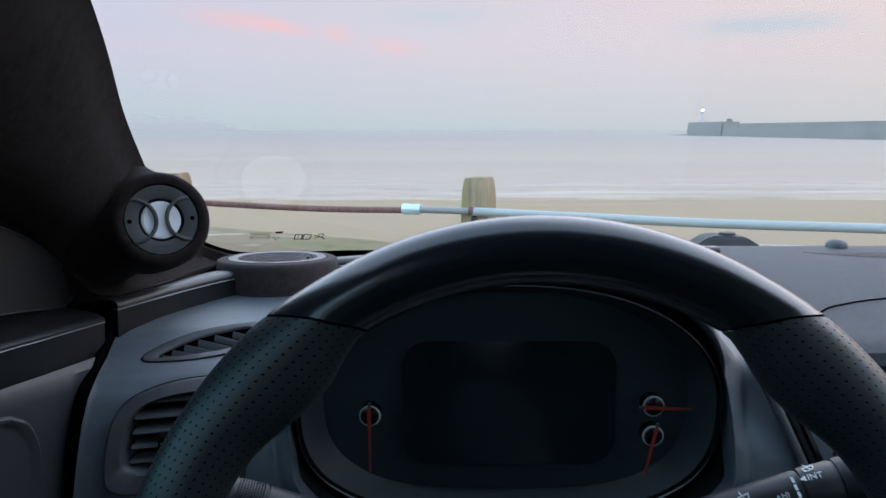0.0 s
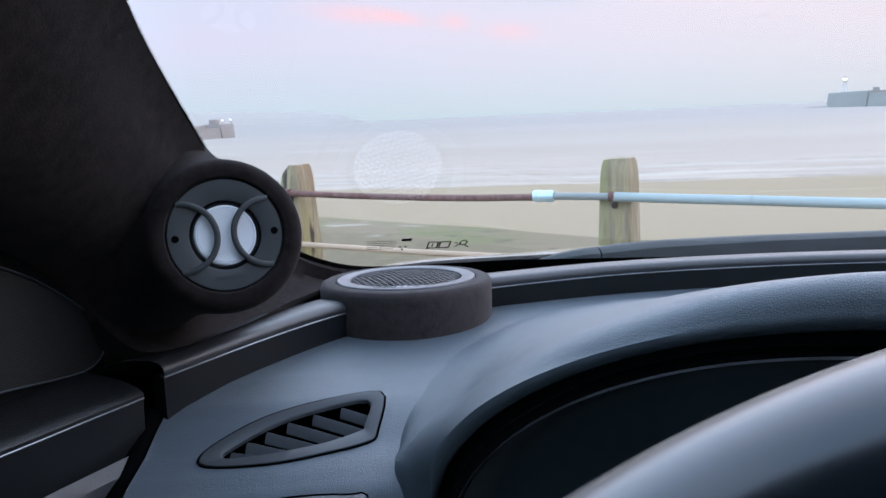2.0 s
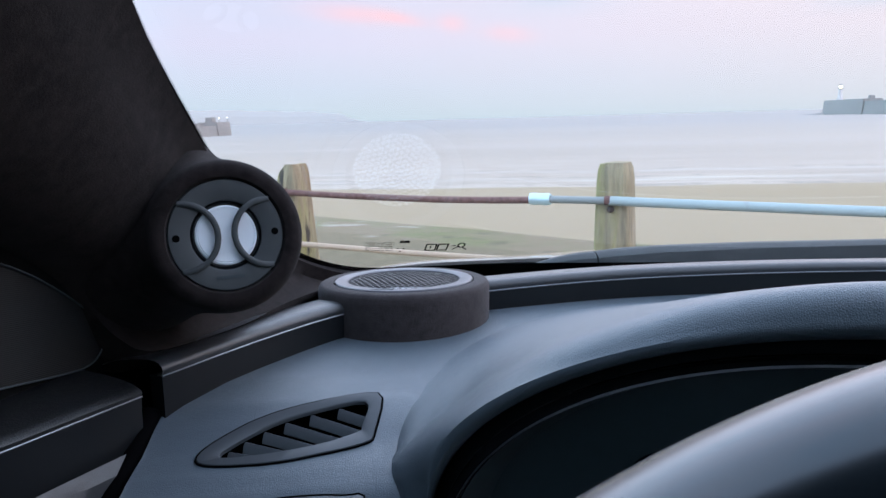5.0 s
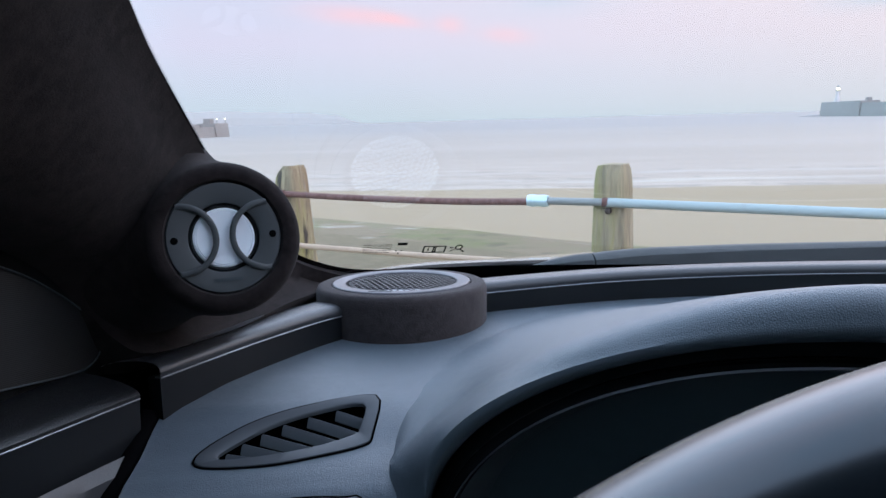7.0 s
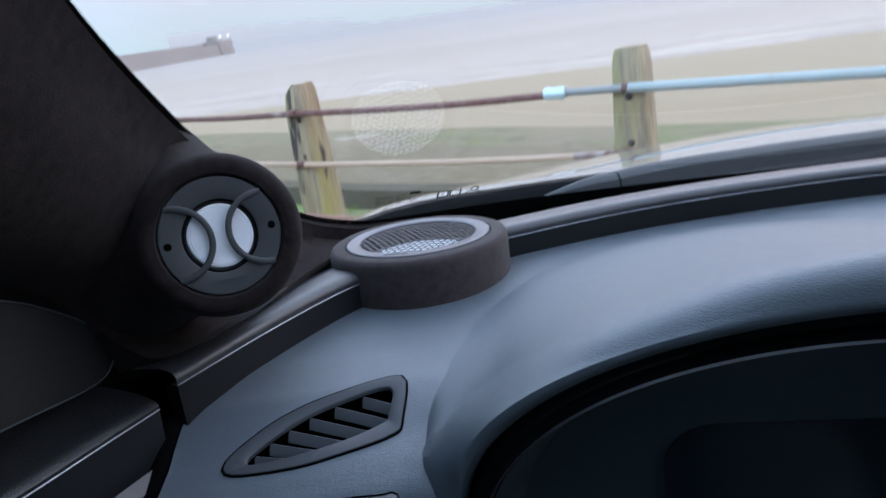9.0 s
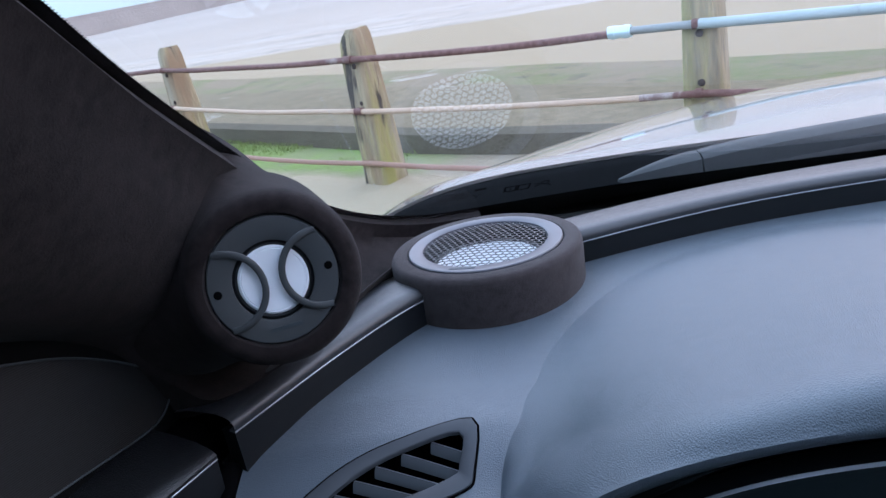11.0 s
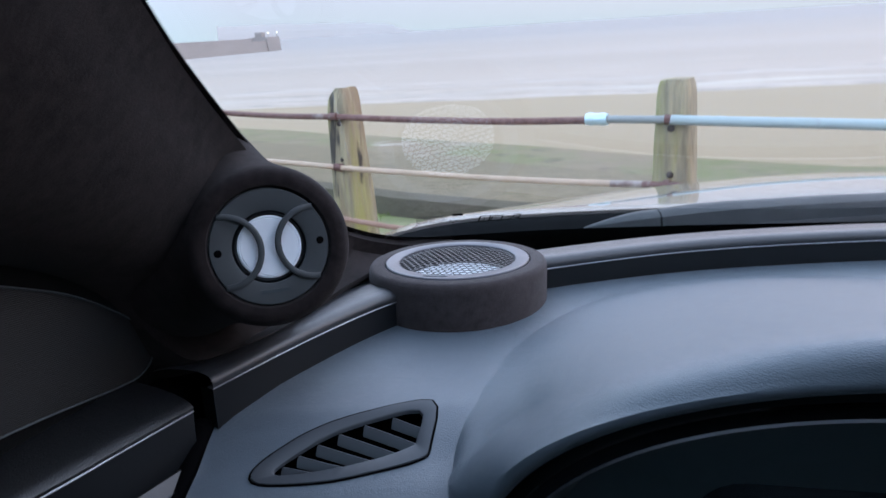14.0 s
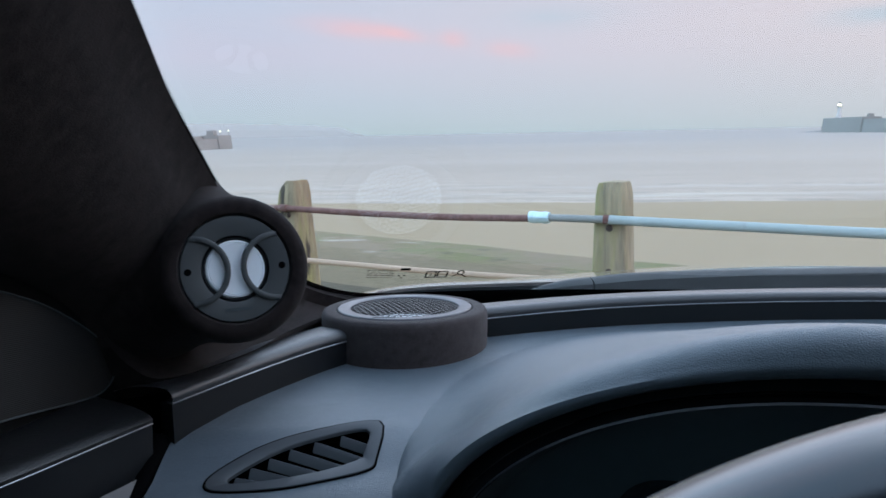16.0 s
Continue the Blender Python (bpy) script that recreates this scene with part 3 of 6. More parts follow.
# its mist is only in the material's colour
tagged(part("headland", headland(), HAZED_CHALK, smooth=False), "far chalk headland, mist put into its pale colour", "cliff", kind="structure")


# ---- the fence by the beach ----
fence = thing("fence", "weathered timber post fence with three rusty pipe rails", "fence", (0.145, 3.08, VERGE))
FO = V(fence.location)
POSTS = [(-4.35, 5.31), (-2.795, 4.46), (-1.272, 3.58), (0.145, 3.10), (1.75, 2.47), (3.3, 1.87)]
FENCE_AT = [(*p, 0) for p in POSTS]


def fence_post(i, x, y):
    rnd = random.Random(30 + i)
    w = 0.072
    bm = bmesh.new()
    yaw = radians(-20 + rnd.uniform(-6, 6))
    lean = rnd.uniform(-0.02, 0.02)
    top = 1.0 + rnd.uniform(-0.01, 0.01)
    rows = []
    levels = [-0.08, 0.0, 0.12, 0.25, 0.38, 0.5, 0.6, 0.66, 0.70, 0.714, 0.72]
    for h in levels:
        z = VERGE + h * (top - VERGE) / 0.72
        ring = []
        for k in range(24):
            a = 2 * math.pi * k / 24
            c, s_ = math.cos(a), math.sin(a)
            e = 0.30
            px, py = w * math.copysign(abs(c) ** e, c), w * math.copysign(abs(s_) ** e, s_)
            kk = 1 + (0.12 - 0.32 * h / 0.72) + 0.07 * noise.noise(V((px * 22 + i * 7, py * 22, h * 5)))
            kk *= 1 - max(0, (h - 0.69) / 0.03) * 0.16
            drop = {1: 0.02, 2: 0.04}.get(i, 0.004) * max(0.0, -px / w) * (1 if h > 0.65 else 0)
            ring.append(V((x + (px * math.cos(yaw) - py * math.sin(yaw)) * kk + lean * h, y + (px * math.sin(yaw) + py * math.cos(yaw)) * kk, z - drop)) - FO)
        rows.append(ring)
    grid(rows, close_v=True, bm=bm)
    bm.verts.ensure_lookup_table()
    cap = list(bm.verts)[-24:]
    mid = bm.verts.new(sum((v.co for v in cap), V()) / 24 + V((0, 0, 0.006)))
    for k in range(24):
        bm.faces.new((cap[k], cap[(k + 1) % 24], mid))
    bmesh.ops.recalc_face_normals(bm, faces=bm.faces)
    part("post", bm, WOOD, fence, angle=55)


for i, (x, y) in enumerate(POSTS):
    fence_post(i, x, y)


def along(t, z, out=0.085):
    """A point of the fence line: t counts posts; out: towards the car."""
    k = min(int(t), len(POSTS) - 2)
    a, b = V(FENCE_AT[k]), V(FENCE_AT[k + 1])
    d = (b - a).normalized()
    p = a + (b - a) * (t - k) + V((d.y, -d.x, 0)) * out
    return V((p.x, p.y, z)) - FO


def rail(t0, t1, z, r, mat, sag=0.012, label=""):
    pts = []
    steps = max(int((t1 - t0) * 14), 3)
    for i in range(steps + 1):
        t = t0 + (t1 - t0) * i / steps
        f = t - math.floor(t)
        pts.append(along(t, z - sag * 4 * f * (1 - f) + 0.004 * noise.noise(V((t * 3, z * 9, 0)))))
    part("rail", tube(pts, r, 12), mat, fence, label)


CLAMP_T = 2.82
rail(0, CLAMP_T, 0.872, 0.0135, RUST, label="rusty brown pipe rail")
rail(CLAMP_T, 3, 0.872, 0.0140, GREYPIPE, 0.006, "bare grey pipe stub")
rail(3, 5, 0.872, 0.0170, BLUEPIPE, 0.006, "pale blue painted pipe rail")
rail(0, 2.86, 0.640, 0.0125, PALEPIPE, label="flaking cream pipe rail")
rail(2.86, 5, 0.640, 0.0125, RUST, label="rusty brown pipe rail")
rail(0, 5, 0.395, 0.0125, PINKPIPE, 0.03, "faded pinkish rusty pipe rail")
bm = tube([along(CLAMP_T - 0.022, 0.871), along(CLAMP_T + 0.032, 0.871)], 0.0215, 16)
for tt in (CLAMP_T - 0.010, CLAMP_T + 0.020):
    tube([along(tt - 0.005, 0.871), along(tt + 0.005, 0.871)], 0.0235, 16, bm=bm)
part("clamp", bm, ZINC, fence, "bright galvanised pipe clamp")
for k in range(6):
    for z in (0.872, 0.640):
        bm = bmesh.new()
        tube([along(min(max(k - 0.008, 0.0), 4.999), z), along(min(k + 0.008, 5.0), z)], 0.0172, 12, bm=bm)
        part("strap", bm, RUST, fence)

for k in range(1, 5):
    for z in (0.838, 0.672):
        part("bolt", lathe([(0.0, 0.010), (0.008, 0.009), (0.0125, 0.005), (0.0135, 0.0)], along(k + 0.004, z, 0.066), (FENCE_AT[k + 1][1] - FENCE_AT[k][1], FENCE_AT[k][0] - FENCE_AT[k + 1][0], 0), 10), BOLT, fence, "dark rusted bolt head")


def grass_patch():
    """Short grass and moss between the fence and the kerb."""
    rnd = random.Random(21)
    bm = bmesh.new()
    while len(bm.faces) < 2600:
        x = rnd.uniform(-3.6, -1.25)
        y = fence_y(x) + rnd.uniform(-0.05, 0.47)
        if noise.noise(V((x * 2.3, y * 2.3, 7))) < -0.12 or rnd.random() < (x + 2.1) * 0.9:
            continue
        h, a, lean = rnd.uniform(0.005, 0.016), rnd.uniform(0, math.pi), rnd.uniform(-0.014, 0.014)
        c, w = V((x, y, VERGE - 0.012)), V((math.cos(a), math.sin(a), 0)) * rnd.uniform(0.0022, 0.0045)
        bm.faces.new([bm.verts.new(q) for q in (c - w, c + w, c + V((lean, lean * 0.6, h + 0.012)))])
    return bm


tagged(part("grass", grass_patch(), GRASS, smooth=False), "short bright green grass between the fence and the kerb", "grass", kind="stuff")


# ---- the car: body and glass ----
MID = 0.40                      # the car's middle line


def glass_z(x, y):
    return (2.748 - 0.233 * (x - 0.38) ** 2 - y) / 1.692


GLASS_N = V((-0.136, 0.504, 0.853)).normalized()      # outwards, near the driver's corner


def on_glass(x, y, inset=0.0):
    return V((x, y, glass_z(x, y))) - GLASS_N * inset


# the clear edge of the glass, inside its black border: up the pillar, round the corner, along the base
PILLAR_EDGE = [(-0.106, -0.05), (-0.151, 0.15), (-0.1915, 0.335), (-0.2260, 0.495), (-0.2495, 0.580), (-0.2620, 0.640), (-0.2705, 0.688), (-0.2765, 0.740), (-0.2780, 0.780)]
CORNER = [(-0.272, 0.815), (-0.258, 0.845), (-0.236, 0.868)]
BASE_EDGE = [(-0.200, 0.883), (-0.109, 0.908), (0.0, 0.938), (0.13, 0.966), (0.28, 0.985), (0.40, 0.990)]


def glass_outline():
    left = PILLAR_EDGE + CORNER + BASE_EDGE
    line = smooth_path([(x, y, 0) for x, y in left], 6)
    right = [V((2 * MID - p.x, p.y, 0)) for p in reversed(line[:-1])]
    return line + right


def build_windscreen():
    out = glass_outline()
    ws = thing("windscreen", "raked laminated car windscreen with a black dotted border", "windscreen", kind="structure")
    # pane: a sheet of rows from base to top
    bm = bmesh.new()
    rows_in, rows_out = [], []
    for i in range(33):
        f = i / 32
        y = -0.08 + 1.13 * f
        hw = interp(y, [-0.08, 0.15, 0.5, 0.78, 0.9, 1.05], [0.56, 0.585, 0.655, 0.71, 0.71, 0.70])
        rin = []
        for j in range(41):
            x = MID - hw + 2 * hw * j / 40
            rin.append(on_glass(x, y, 0.0060))
        rows_in.append(rin)
        rows_out.append([p + GLASS_N * 0.010 for p in rin])
    grid(rows_in, bm=bm, mat=0)
    grid(rows_out, bm=bm, flip=True, mat=1)
    # the inner face looks into the car
    bm.normal_update()
    for f in bm.faces:
        want = -1 if f.material_index == 0 else 1
        if f.normal.dot(GLASS_N) * want < 0:
            f.normal_flip()
    pane = part("pane", bm, [pane_material("glass_inner", 0.8, (0.965, 0.985, 0.98)), pane_material("glass_outer", 0.0)], ws)
    pane.visible_shadow = False
    # border: a black band outside the clear edge, with a row of small teeth
    bm = bmesh.new()
    n = len(out)
    inner, outer = [], []
    for i, p in enumerate(out):
        t = (out[min(i + 1, n - 1)] - out[max(i - 1, 0)]).normalized()
        s = V((-t.y, t.x, 0))
        if s.dot(V((MID, 0.3, 0)) - p) > 0:
            s = -s
        inner.append(p)
        outer.append(p + s * 0.075)
    inset = 0.0025
    a = [on_glass(p.x, p.y, inset) for p in inner]
    b = [on_glass(p.x, p.y, inset) for p in outer]
    grid([[p for p in a], [p for p in b]], bm=bm)
    grid([[p + GLASS_N * 0.001 for p in b], [p + GLASS_N * 0.001 for p in a]], bm=bm)
    part("border", bm, FRIT, ws, "black printed border", smooth=False)
    bm = bmesh.new()
    run = 0.0
    for i in range(n - 1):
        p, q = inner[i], inner[i + 1]
        L = (V(on_glass(q.x, q.y)) - V(on_glass(p.x, p.y))).length
        t = (q - p).normalized()
        s = V((-t.y, t.x, 0))
        if s.dot(V((MID, 0.3, 0)) - p) < 0:
            s = -s
        pos = 0.0017 - run
        while pos < L:
            c = p + (q - p) * (pos / L)
            for off, w in ((0.0, 0.00048),):
                c2 = c + s * off
                vs = [on_glass((c2 + t * dx + s * dy).x, (c2 + t * dx + s * dy).y, inset) for dx, dy in ((-w, 0), (w, 0), (0.30 * w, 3.4 * w), (-0.30 * w, 3.4 * w))]
                bm.faces.new([bm.verts.new(v) for v in vs])
            pos += 0.0017
        run = (run + L) % 0.0017
    part("border_dots", bm, FRIT, ws, smooth=False)
    return ws


windscreen = build_windscreen()


def glass_axes(x, y):
    p = on_glass(x, y, 0.003)
    r = (on_glass(x + 0.01, y + 0.0034) - on_glass(x, y)).normalized()
    n = -GLASS_N
    u = n.cross(r).normalized()
    return p, r, u, n


def sticker_bars():
    """The printed marks on the glass: rows of fine lines, a filled label and two pictograms."""
    root = windscreen
    p, r, u, n = glass_axes(-0.2085, 0.8385)
    if u.z < 0:
        u = -u
    at = lambda a, b: p + r * (a * 1.13 + 0.0008) + u * (b * 1.85 + 0.0010)
    bm = bmesh.new()
    def bar(b, a0, a1, y0, y1):
        b.faces.new([b.verts.new(at(x, y)) for x, y in ((a0, y0), (a1, y0), (a1, y1), (a0, y1))])
    rnd = random.Random(3)
    for k in range(5):
        a = -0.0105
        while a < 0.0095:
            w = rnd.uniform(0.0018, 0.0048)
            bar(bm, a, min(a + w, 0.0100), 0.0069 - k * 0.0022, 0.0075 - k * 0.0022)
            a += w + 0.0007
    for k in range(3):
        bar(bm, 0.0130 + 0.002 * k, 0.0144 + 0.002 * k, -0.0005 - 0.003 * (k % 2), 0.0008 - 0.003 * (k % 2))
    part("print_lines", bm, FRIT, root, "rows of fine black print", smooth=False)
    bm = bmesh.new()
    bar(bm, 0.0138, 0.0210, 0.0066, 0.0094)
    part("print_label", bm, FRIT, root, "small filled black label", smooth=False)
    bm = bmesh.new()
    for a0 in (0.0335, 0.0422):
        for q in ((a0, a0 + 0.008, -0.0030, -0.0019), (a0, a0 + 0.008, 0.0040, 0.0051), (a0, a0 + 0.0011, -0.0030, 0.0051), (a0 + 0.0072, a0 + 0.0083, -0.0030, 0.0051)):
            bar(bm, *q)
    bar(bm, 0.0370, 0.0378, -0.0005, 0.0025)
    part("print_pictogram", bm, FRIT, root, "open book pictogram", smooth=False)
    bm = bmesh.new()
    for k in range(14):
        a0, a1 = 2 * math.pi * k / 14, 2 * math.pi * (k + 1) / 14
        cx, cy, r0, r1 = 0.0600, 0.0030, 0.0019, 0.0030
        bm.faces.new([bm.verts.new(at(cx + q * math.cos(a), cy + q * math.sin(a))) for q, a in ((r0, a0), (r1, a0), (r1, a1), (r0, a1))])
    bm.faces.new([bm.verts.new(at(*q)) for q in ((0.0613, 0.0012), (0.0655, -0.0022), (0.0648, -0.0030), (0.0606, 0.0006))])
    bar(bm, 0.0532, 0.0562, 0.0022, 0.0031)
    bm.faces.new([bm.verts.new(at(*q)) for q in ((0.0545, -0.0022), (0.0582, 0.0010), (0.0576, 0.0017), (0.0540, -0.0015))])
    part("print_pictogram", bm, FRIT, root, "key pictogram", smooth=False)


sticker_bars()

def crack_material():
    """Broken glass scatters the daylight behind it."""
    m = bpy.data.materials.new("glass_crack")
    m.use_nodes = True
    n = Nodes(m.node_tree)
    t = n.add("ShaderNodeBsdfTranslucent", {"Color": (0.9, 0.9, 0.88, 1)})
    g = n.add("ShaderNodeBsdfTransparent")
    mx = n.add("ShaderNodeMixShader", {0: 0.10, 1: g.outputs[0], 2: t.outputs[0]})
    n.add("ShaderNodeOutputMaterial", {"Surface": mx.outputs[0]})
    return m


# a thin crack in the glass, over the driver's corner
bm = bmesh.new()
crack = smooth_path([(-0.203, 0.640, 0), (-0.211, 0.668, 0), (-0.222, 0.706, 0), (-0.231, 0.742, 0), (-0.238, 0.772, 0), (-0.247, 0.800, 0)], 5)
rnd = random.Random(9)
for i in range(len(crack) - 1):
    w = 0.00012 + 0.00022 * rnd.random()
    a, c = crack[i], crack[i + 1]
    bm.faces.new([bm.verts.new(on_glass(q.x + d, q.y, 0.002)) for q, d in ((a, -w), (a, w), (c, w), (c, -w))])
part("crack", bm, crack_material(), windscreen, "fine white crack in the glass", smooth=False)


# bonnet, scuttle and wipers
def bonnet_z(x, y):
    d = abs(x - MID)
    k = y - 1.22
    return 1.000 - 0.10 * k - 0.08 * k * k - (0.03 + 0.20 * max(k, 0)) * d * d - 3.3 * max(0, d - 0.58) ** 3 * (1 + 4 * max(k, 0)) - 0.5 * max(0, d - 0.45) ** 2 * max(k, 0) - 0.9 * max(0, k - 0.68) ** 2


def drawn_in(p):
    """The bonnet lies close up to the glass."""
    c = V((-0.068, 0.334, 1.2436))
    return c + (p - c) * 0.90


def build_bonnet():
    rows = []
    for i in range(49):
        x = MID - 0.80 + 1.60 * i / 48
        d = abs(x - MID)
        y0 = 1.190 + 0.03 * (0.5 - d) - 0.22 * max(0.0, d - 0.45) ** 1.5
        row = [V((x, y0 + 0.02, bonnet_z(x, y0) - 0.03)), V((x, y0 + 0.006, bonnet_z(x, y0) - 0.008)), V((x, y0 + 0.0014, bonnet_z(x, y0)))]
        for j in range(1, 36):
            y = y0 + 0.0014 + (2.12 - 0.22 * d - y0) * j / 35
            row.append(V((x, y, bonnet_z(x, y))))
        y = row[-1].y
        row += [V((x, y + 0.03, row[-1].z - 0.05)), V((x, y + 0.04, row[-1].z - 0.20)), V((x, y + 0.03, 0.25))]
        rows.append([drawn_in(p) for p in row])
    return grid(rows, flip=True)


bonnet = part("bonnet", build_bonnet(), PAINT)
tagged(bonnet, "glossy silver grey car bonnet mirroring the pale sky", "car bonnet")


def bonnet_gap():
    """A dark strip added for the shade in the gap under the bonnet's rear edge."""
    line = []
    for i in range(49):
        x = MID - 0.79 + 1.58 * i / 48
        d = abs(x - MID)
        y0 = 1.190 + 0.03 * (0.5 - d) - 0.22 * max(0.0, d - 0.45) ** 1.5
        line.append(drawn_in(V((x, y0 + 0.006, bonnet_z(x, y0) - 0.012))))
    return sweep(line, [(0.010, -0.055), (0.009, 0.0), (0.005, 0.006), (0.0, 0.007), (-0.006, 0.004), (-0.008, -0.055)])


part("weather_strip", bonnet_gap(), COWL, bonnet, "dark strip for the shade under the bonnet edge")


def build_scuttle():
    rows = []
    for i in range(41):
        x = MID - 0.71 + 1.42 * i / 40
        y0 = 0.985 - 0.233 * (x - 0.38) ** 2
        z0 = glass_z(x, y0 + 0.03) - 0.016
        rows.append([V((x, y0, z0 - 0.06)), V((x, y0 + 0.03, z0)), V((x, y0 + 0.06, z0 - 0.010)), V((x, 1.10, 0.955)), V((x, 1.16, 0.948)), V((x, 1.20, 0.952)), V((x, 1.225, 0.94)), V((x, 1.26, 0.92))])
    return grid(rows, flip=True)


scuttle = part("scuttle_panel", build_scuttle(), COWL)
tagged(scuttle, "dark plastic scuttle panel under the windscreen", "scuttle")
for i in range(26):
    part("drain_rib", block((0.004, 0.06, 0.004), (MID - 0.50 + 0.04 * i, 1.13, 0.954), 0.001), COWL, scuttle, smooth=False)


def wiper(x0, x1, z, h):
    """A parked wiper: a rounded blade end and a flat arm, lying just off the base of the glass and following it."""
    bx, by = [p[0] for p in BASE_EDGE], [p[1] for p in BASE_EDGE]
    along = lambda x: V((x, interp(x, bx, by) + 0.060 + 0.06 * (x + 0.03), z))
    root = thing("wiper", "dark grey wiper arm parked along the base of the windscreen", "wiper", along(x0))
    off = -along(x0)
    prof = [(-0.015, -0.62), (-0.0145, 0.1), (-0.012, 0.40), (-0.005, 0.50), (0.004, 0.48), (0.010, 0.30), (0.012, -0.62)]
    prof = [(a, b * h) for a, b in prof]
    knee = -0.027
    tip = [along(x0 + (knee - x0) * t / 12) + off for t in range(13)]
    part("blade_end", sweep(tip, prof, scale=lambda f: 0.10 + 0.86 * math.sin(min(1.0, f * 1.02) * math.pi / 2)), PIVOT, root, "rounded blade end")
    arm = [along(knee + 0.0015 + (x1 - knee) * t / 20) + off + V((0, 0, 0.0005 * min(t, 4))) for t in range(21)]
    part("arm", sweep(arm, [(a * 1.1, b * 1.06) for a, b in prof], scale=lambda f: 0.9 + 0.1 * min(1.0, f * 12) - 0.25 * f), PIVOT, root)
    part("pivot_cap", lathe([(0, 0.014), (0.011, 0.013), (0.015, 0.008), (0.016, -0.02)], arm[-1], (0, -0.3, 1), 24), RUBBER, root)
    blade = [p + V((0.004, -0.017, -0.012)) for p in arm[1:]]
    part("blade", sweep(blade, [(-0.004, -0.006), (-0.003, 0.004), (0.0, 0.007), (0.003, 0.004), (0.004, -0.006)]), RUBBER, root, "black rubber blade")


wiper(-0.094, 0.30, 1.037, 0.0245)

cover = thing("wiper_pivot_cover", "dark grey moulded cover over the wiper pivot", "wiper cover", (0.392, 1.035, 0.973))
bm = ribbon([(-0.047, 0.0), (0.047, 0.0), (0.047, 0.067), (0.040, 0.072), (0.025, 0.081), (-0.022, 0.082), (-0.036, 0.074), (-0.047, 0.065)], 0.040, (0, 0.020, 0), (V((1, 0, 0)), V((0, 0, 1)), V((0, -1, 0))))
bmesh.ops.bevel(bm, geom=bm.edges[:], offset=0.003, segments=2, affect="EDGES")
part("shell", bm, PIVOT, cover)
part("cap", lathe([(0.0, 0.004), (0.010, 0.0035), (0.012, 0.0), (0.012, -0.004)], (0.004, -0.004, 0.082), (0, 0, 1), 20), RUBBER, cover, "round black cap")

# unseen panes; their tints are set to colour and cut the cabin light
TINTED = pane_material("tinted_glass", 0.0, (0.36, 0.58, 0.62))
DIM_GLASS = pane_material("dim_glass", 0.0, (0.19, 0.30, 0.32))
REARTINT = pane_material("rear_tinted_glass", 0.0, (0.34, 0.43, 0.45))

# cabin shell: roof, doors, rear wall, floor
def cabin():
    roof_z = 1.56
    bm = block((1.14, 1.95, 0.05), (MID, -0.98, roof_z), 0.02)
    tagged(part("ceiling", bm, HEADLINER), "dark grey cloth headliner of the car roof", "headliner", kind="structure")
    m4 = Matrix.Translation((MID, 0.105, 1.508)) @ Matrix.Rotation(-0.30, 4, "X")
    tagged(part("trim_header", block((1.10, 0.32, 0.04), (0, 0, 0), 0.012, m=m4), HEADLINER), "dark cloth trim over the top of the windscreen", "headliner", kind="structure")
    tagged(part("floor", block((1.46, 3.1, 0.06), (MID, -0.45, 0.22), 0.01), CARPET), "dark carpet floor of the car cabin", "carpet", kind="structure")
    # unseen wall up to the roof, added to shut out light from behind
    tagged(part("wall_rear", block((1.5, 0.06, 1.36), (MID, -1.98, 0.92), 0.02), PANEL), "unseen dark wall closing the rear in place of its window", "panel", kind="structure")
    tagged(part("wall_front", block((1.46, 0.05, 0.66), (MID, 0.98, 0.60), 0.01), CARPET), "dark bulkhead below the dashboard", "bulkhead", kind="structure")
    for sgn, nm in ((-1, "door_1"), (1, "door_2")):
        x = MID + sgn * 0.745
        lower = block((0.06, 2.9, 0.78), (x, -0.50, 0.62), 0.02)
        block((0.05, 0.14, 0.62), (MID + sgn * 0.66, -0.62, 1.27), 0.02, bm=lower, m=Matrix.Translation((MID + sgn * 0.66, -0.62, 1.27)) @ Matrix.Rotation(sgn * -0.30, 4, "Y"))
        block((0.05, 0.30, 0.62), (MID + sgn * 0.66, -1.85, 1.27), 0.02, bm=lower, m=Matrix.Translation((MID + sgn * 0.66, -1.85, 1.27)) @ Matrix.Rotation(sgn * -0.30, 4, "Y"))
        tagged(part(nm, lower, PANEL), "dark door shell with an open window aperture", "door", kind="structure")


cabin()
for sgn in (-1, 1):
    bm = bmesh.new()
    rows = [[V((MID + sgn * (0.735 - 0.02 * f - 0.13 * f * f), y, 1.06 + 0.48 * f)) for y in (-0.56, -0.2, 0.1, 0.30 - 0.1 * f, 0.44 - 0.42 * f)] for f in (0, 0.25, 0.5, 0.75, 1.0)]
    grid(rows, bm=bm)
    # left pane darkened to hold light off the dash corner
    pane = part("window_1" if sgn < 0 else "window_2", bm, DIM_GLASS if sgn < 0 else TINTED)
    tagged(pane, "unseen side window, darkened to cut the light" if sgn < 0 else "unseen side window, tinted green to colour the light", "window", kind="structure")
    bm = grid([[V((MID + sgn * (0.735 - 0.02 * f - 0.13 * f * f), y, 1.0 + 0.55 * f)) for y in (-1.75, -1.2, -0.64)] for f in (0, 0.25, 0.5, 0.75, 1.0)])
    tagged(part("window_3" if sgn < 0 else "window_4", bm, REARTINT), "unseen rear side pane, tinted to hold back light", "window", kind="structure")


# ---- dashboard ----
BAND = [(-0.266, 0.594), (-0.237, 0.665), (-0.206, 0.722), (-0.165, 0.764), (-0.113, 0.797), (-0.02, 0.840), (0.08, 0.867), (0.18, 0.882), (0.30, 0.889), (0.45, 0.892), (0.62, 0.880), (0.82, 0.83), (1.00, 0.72)]
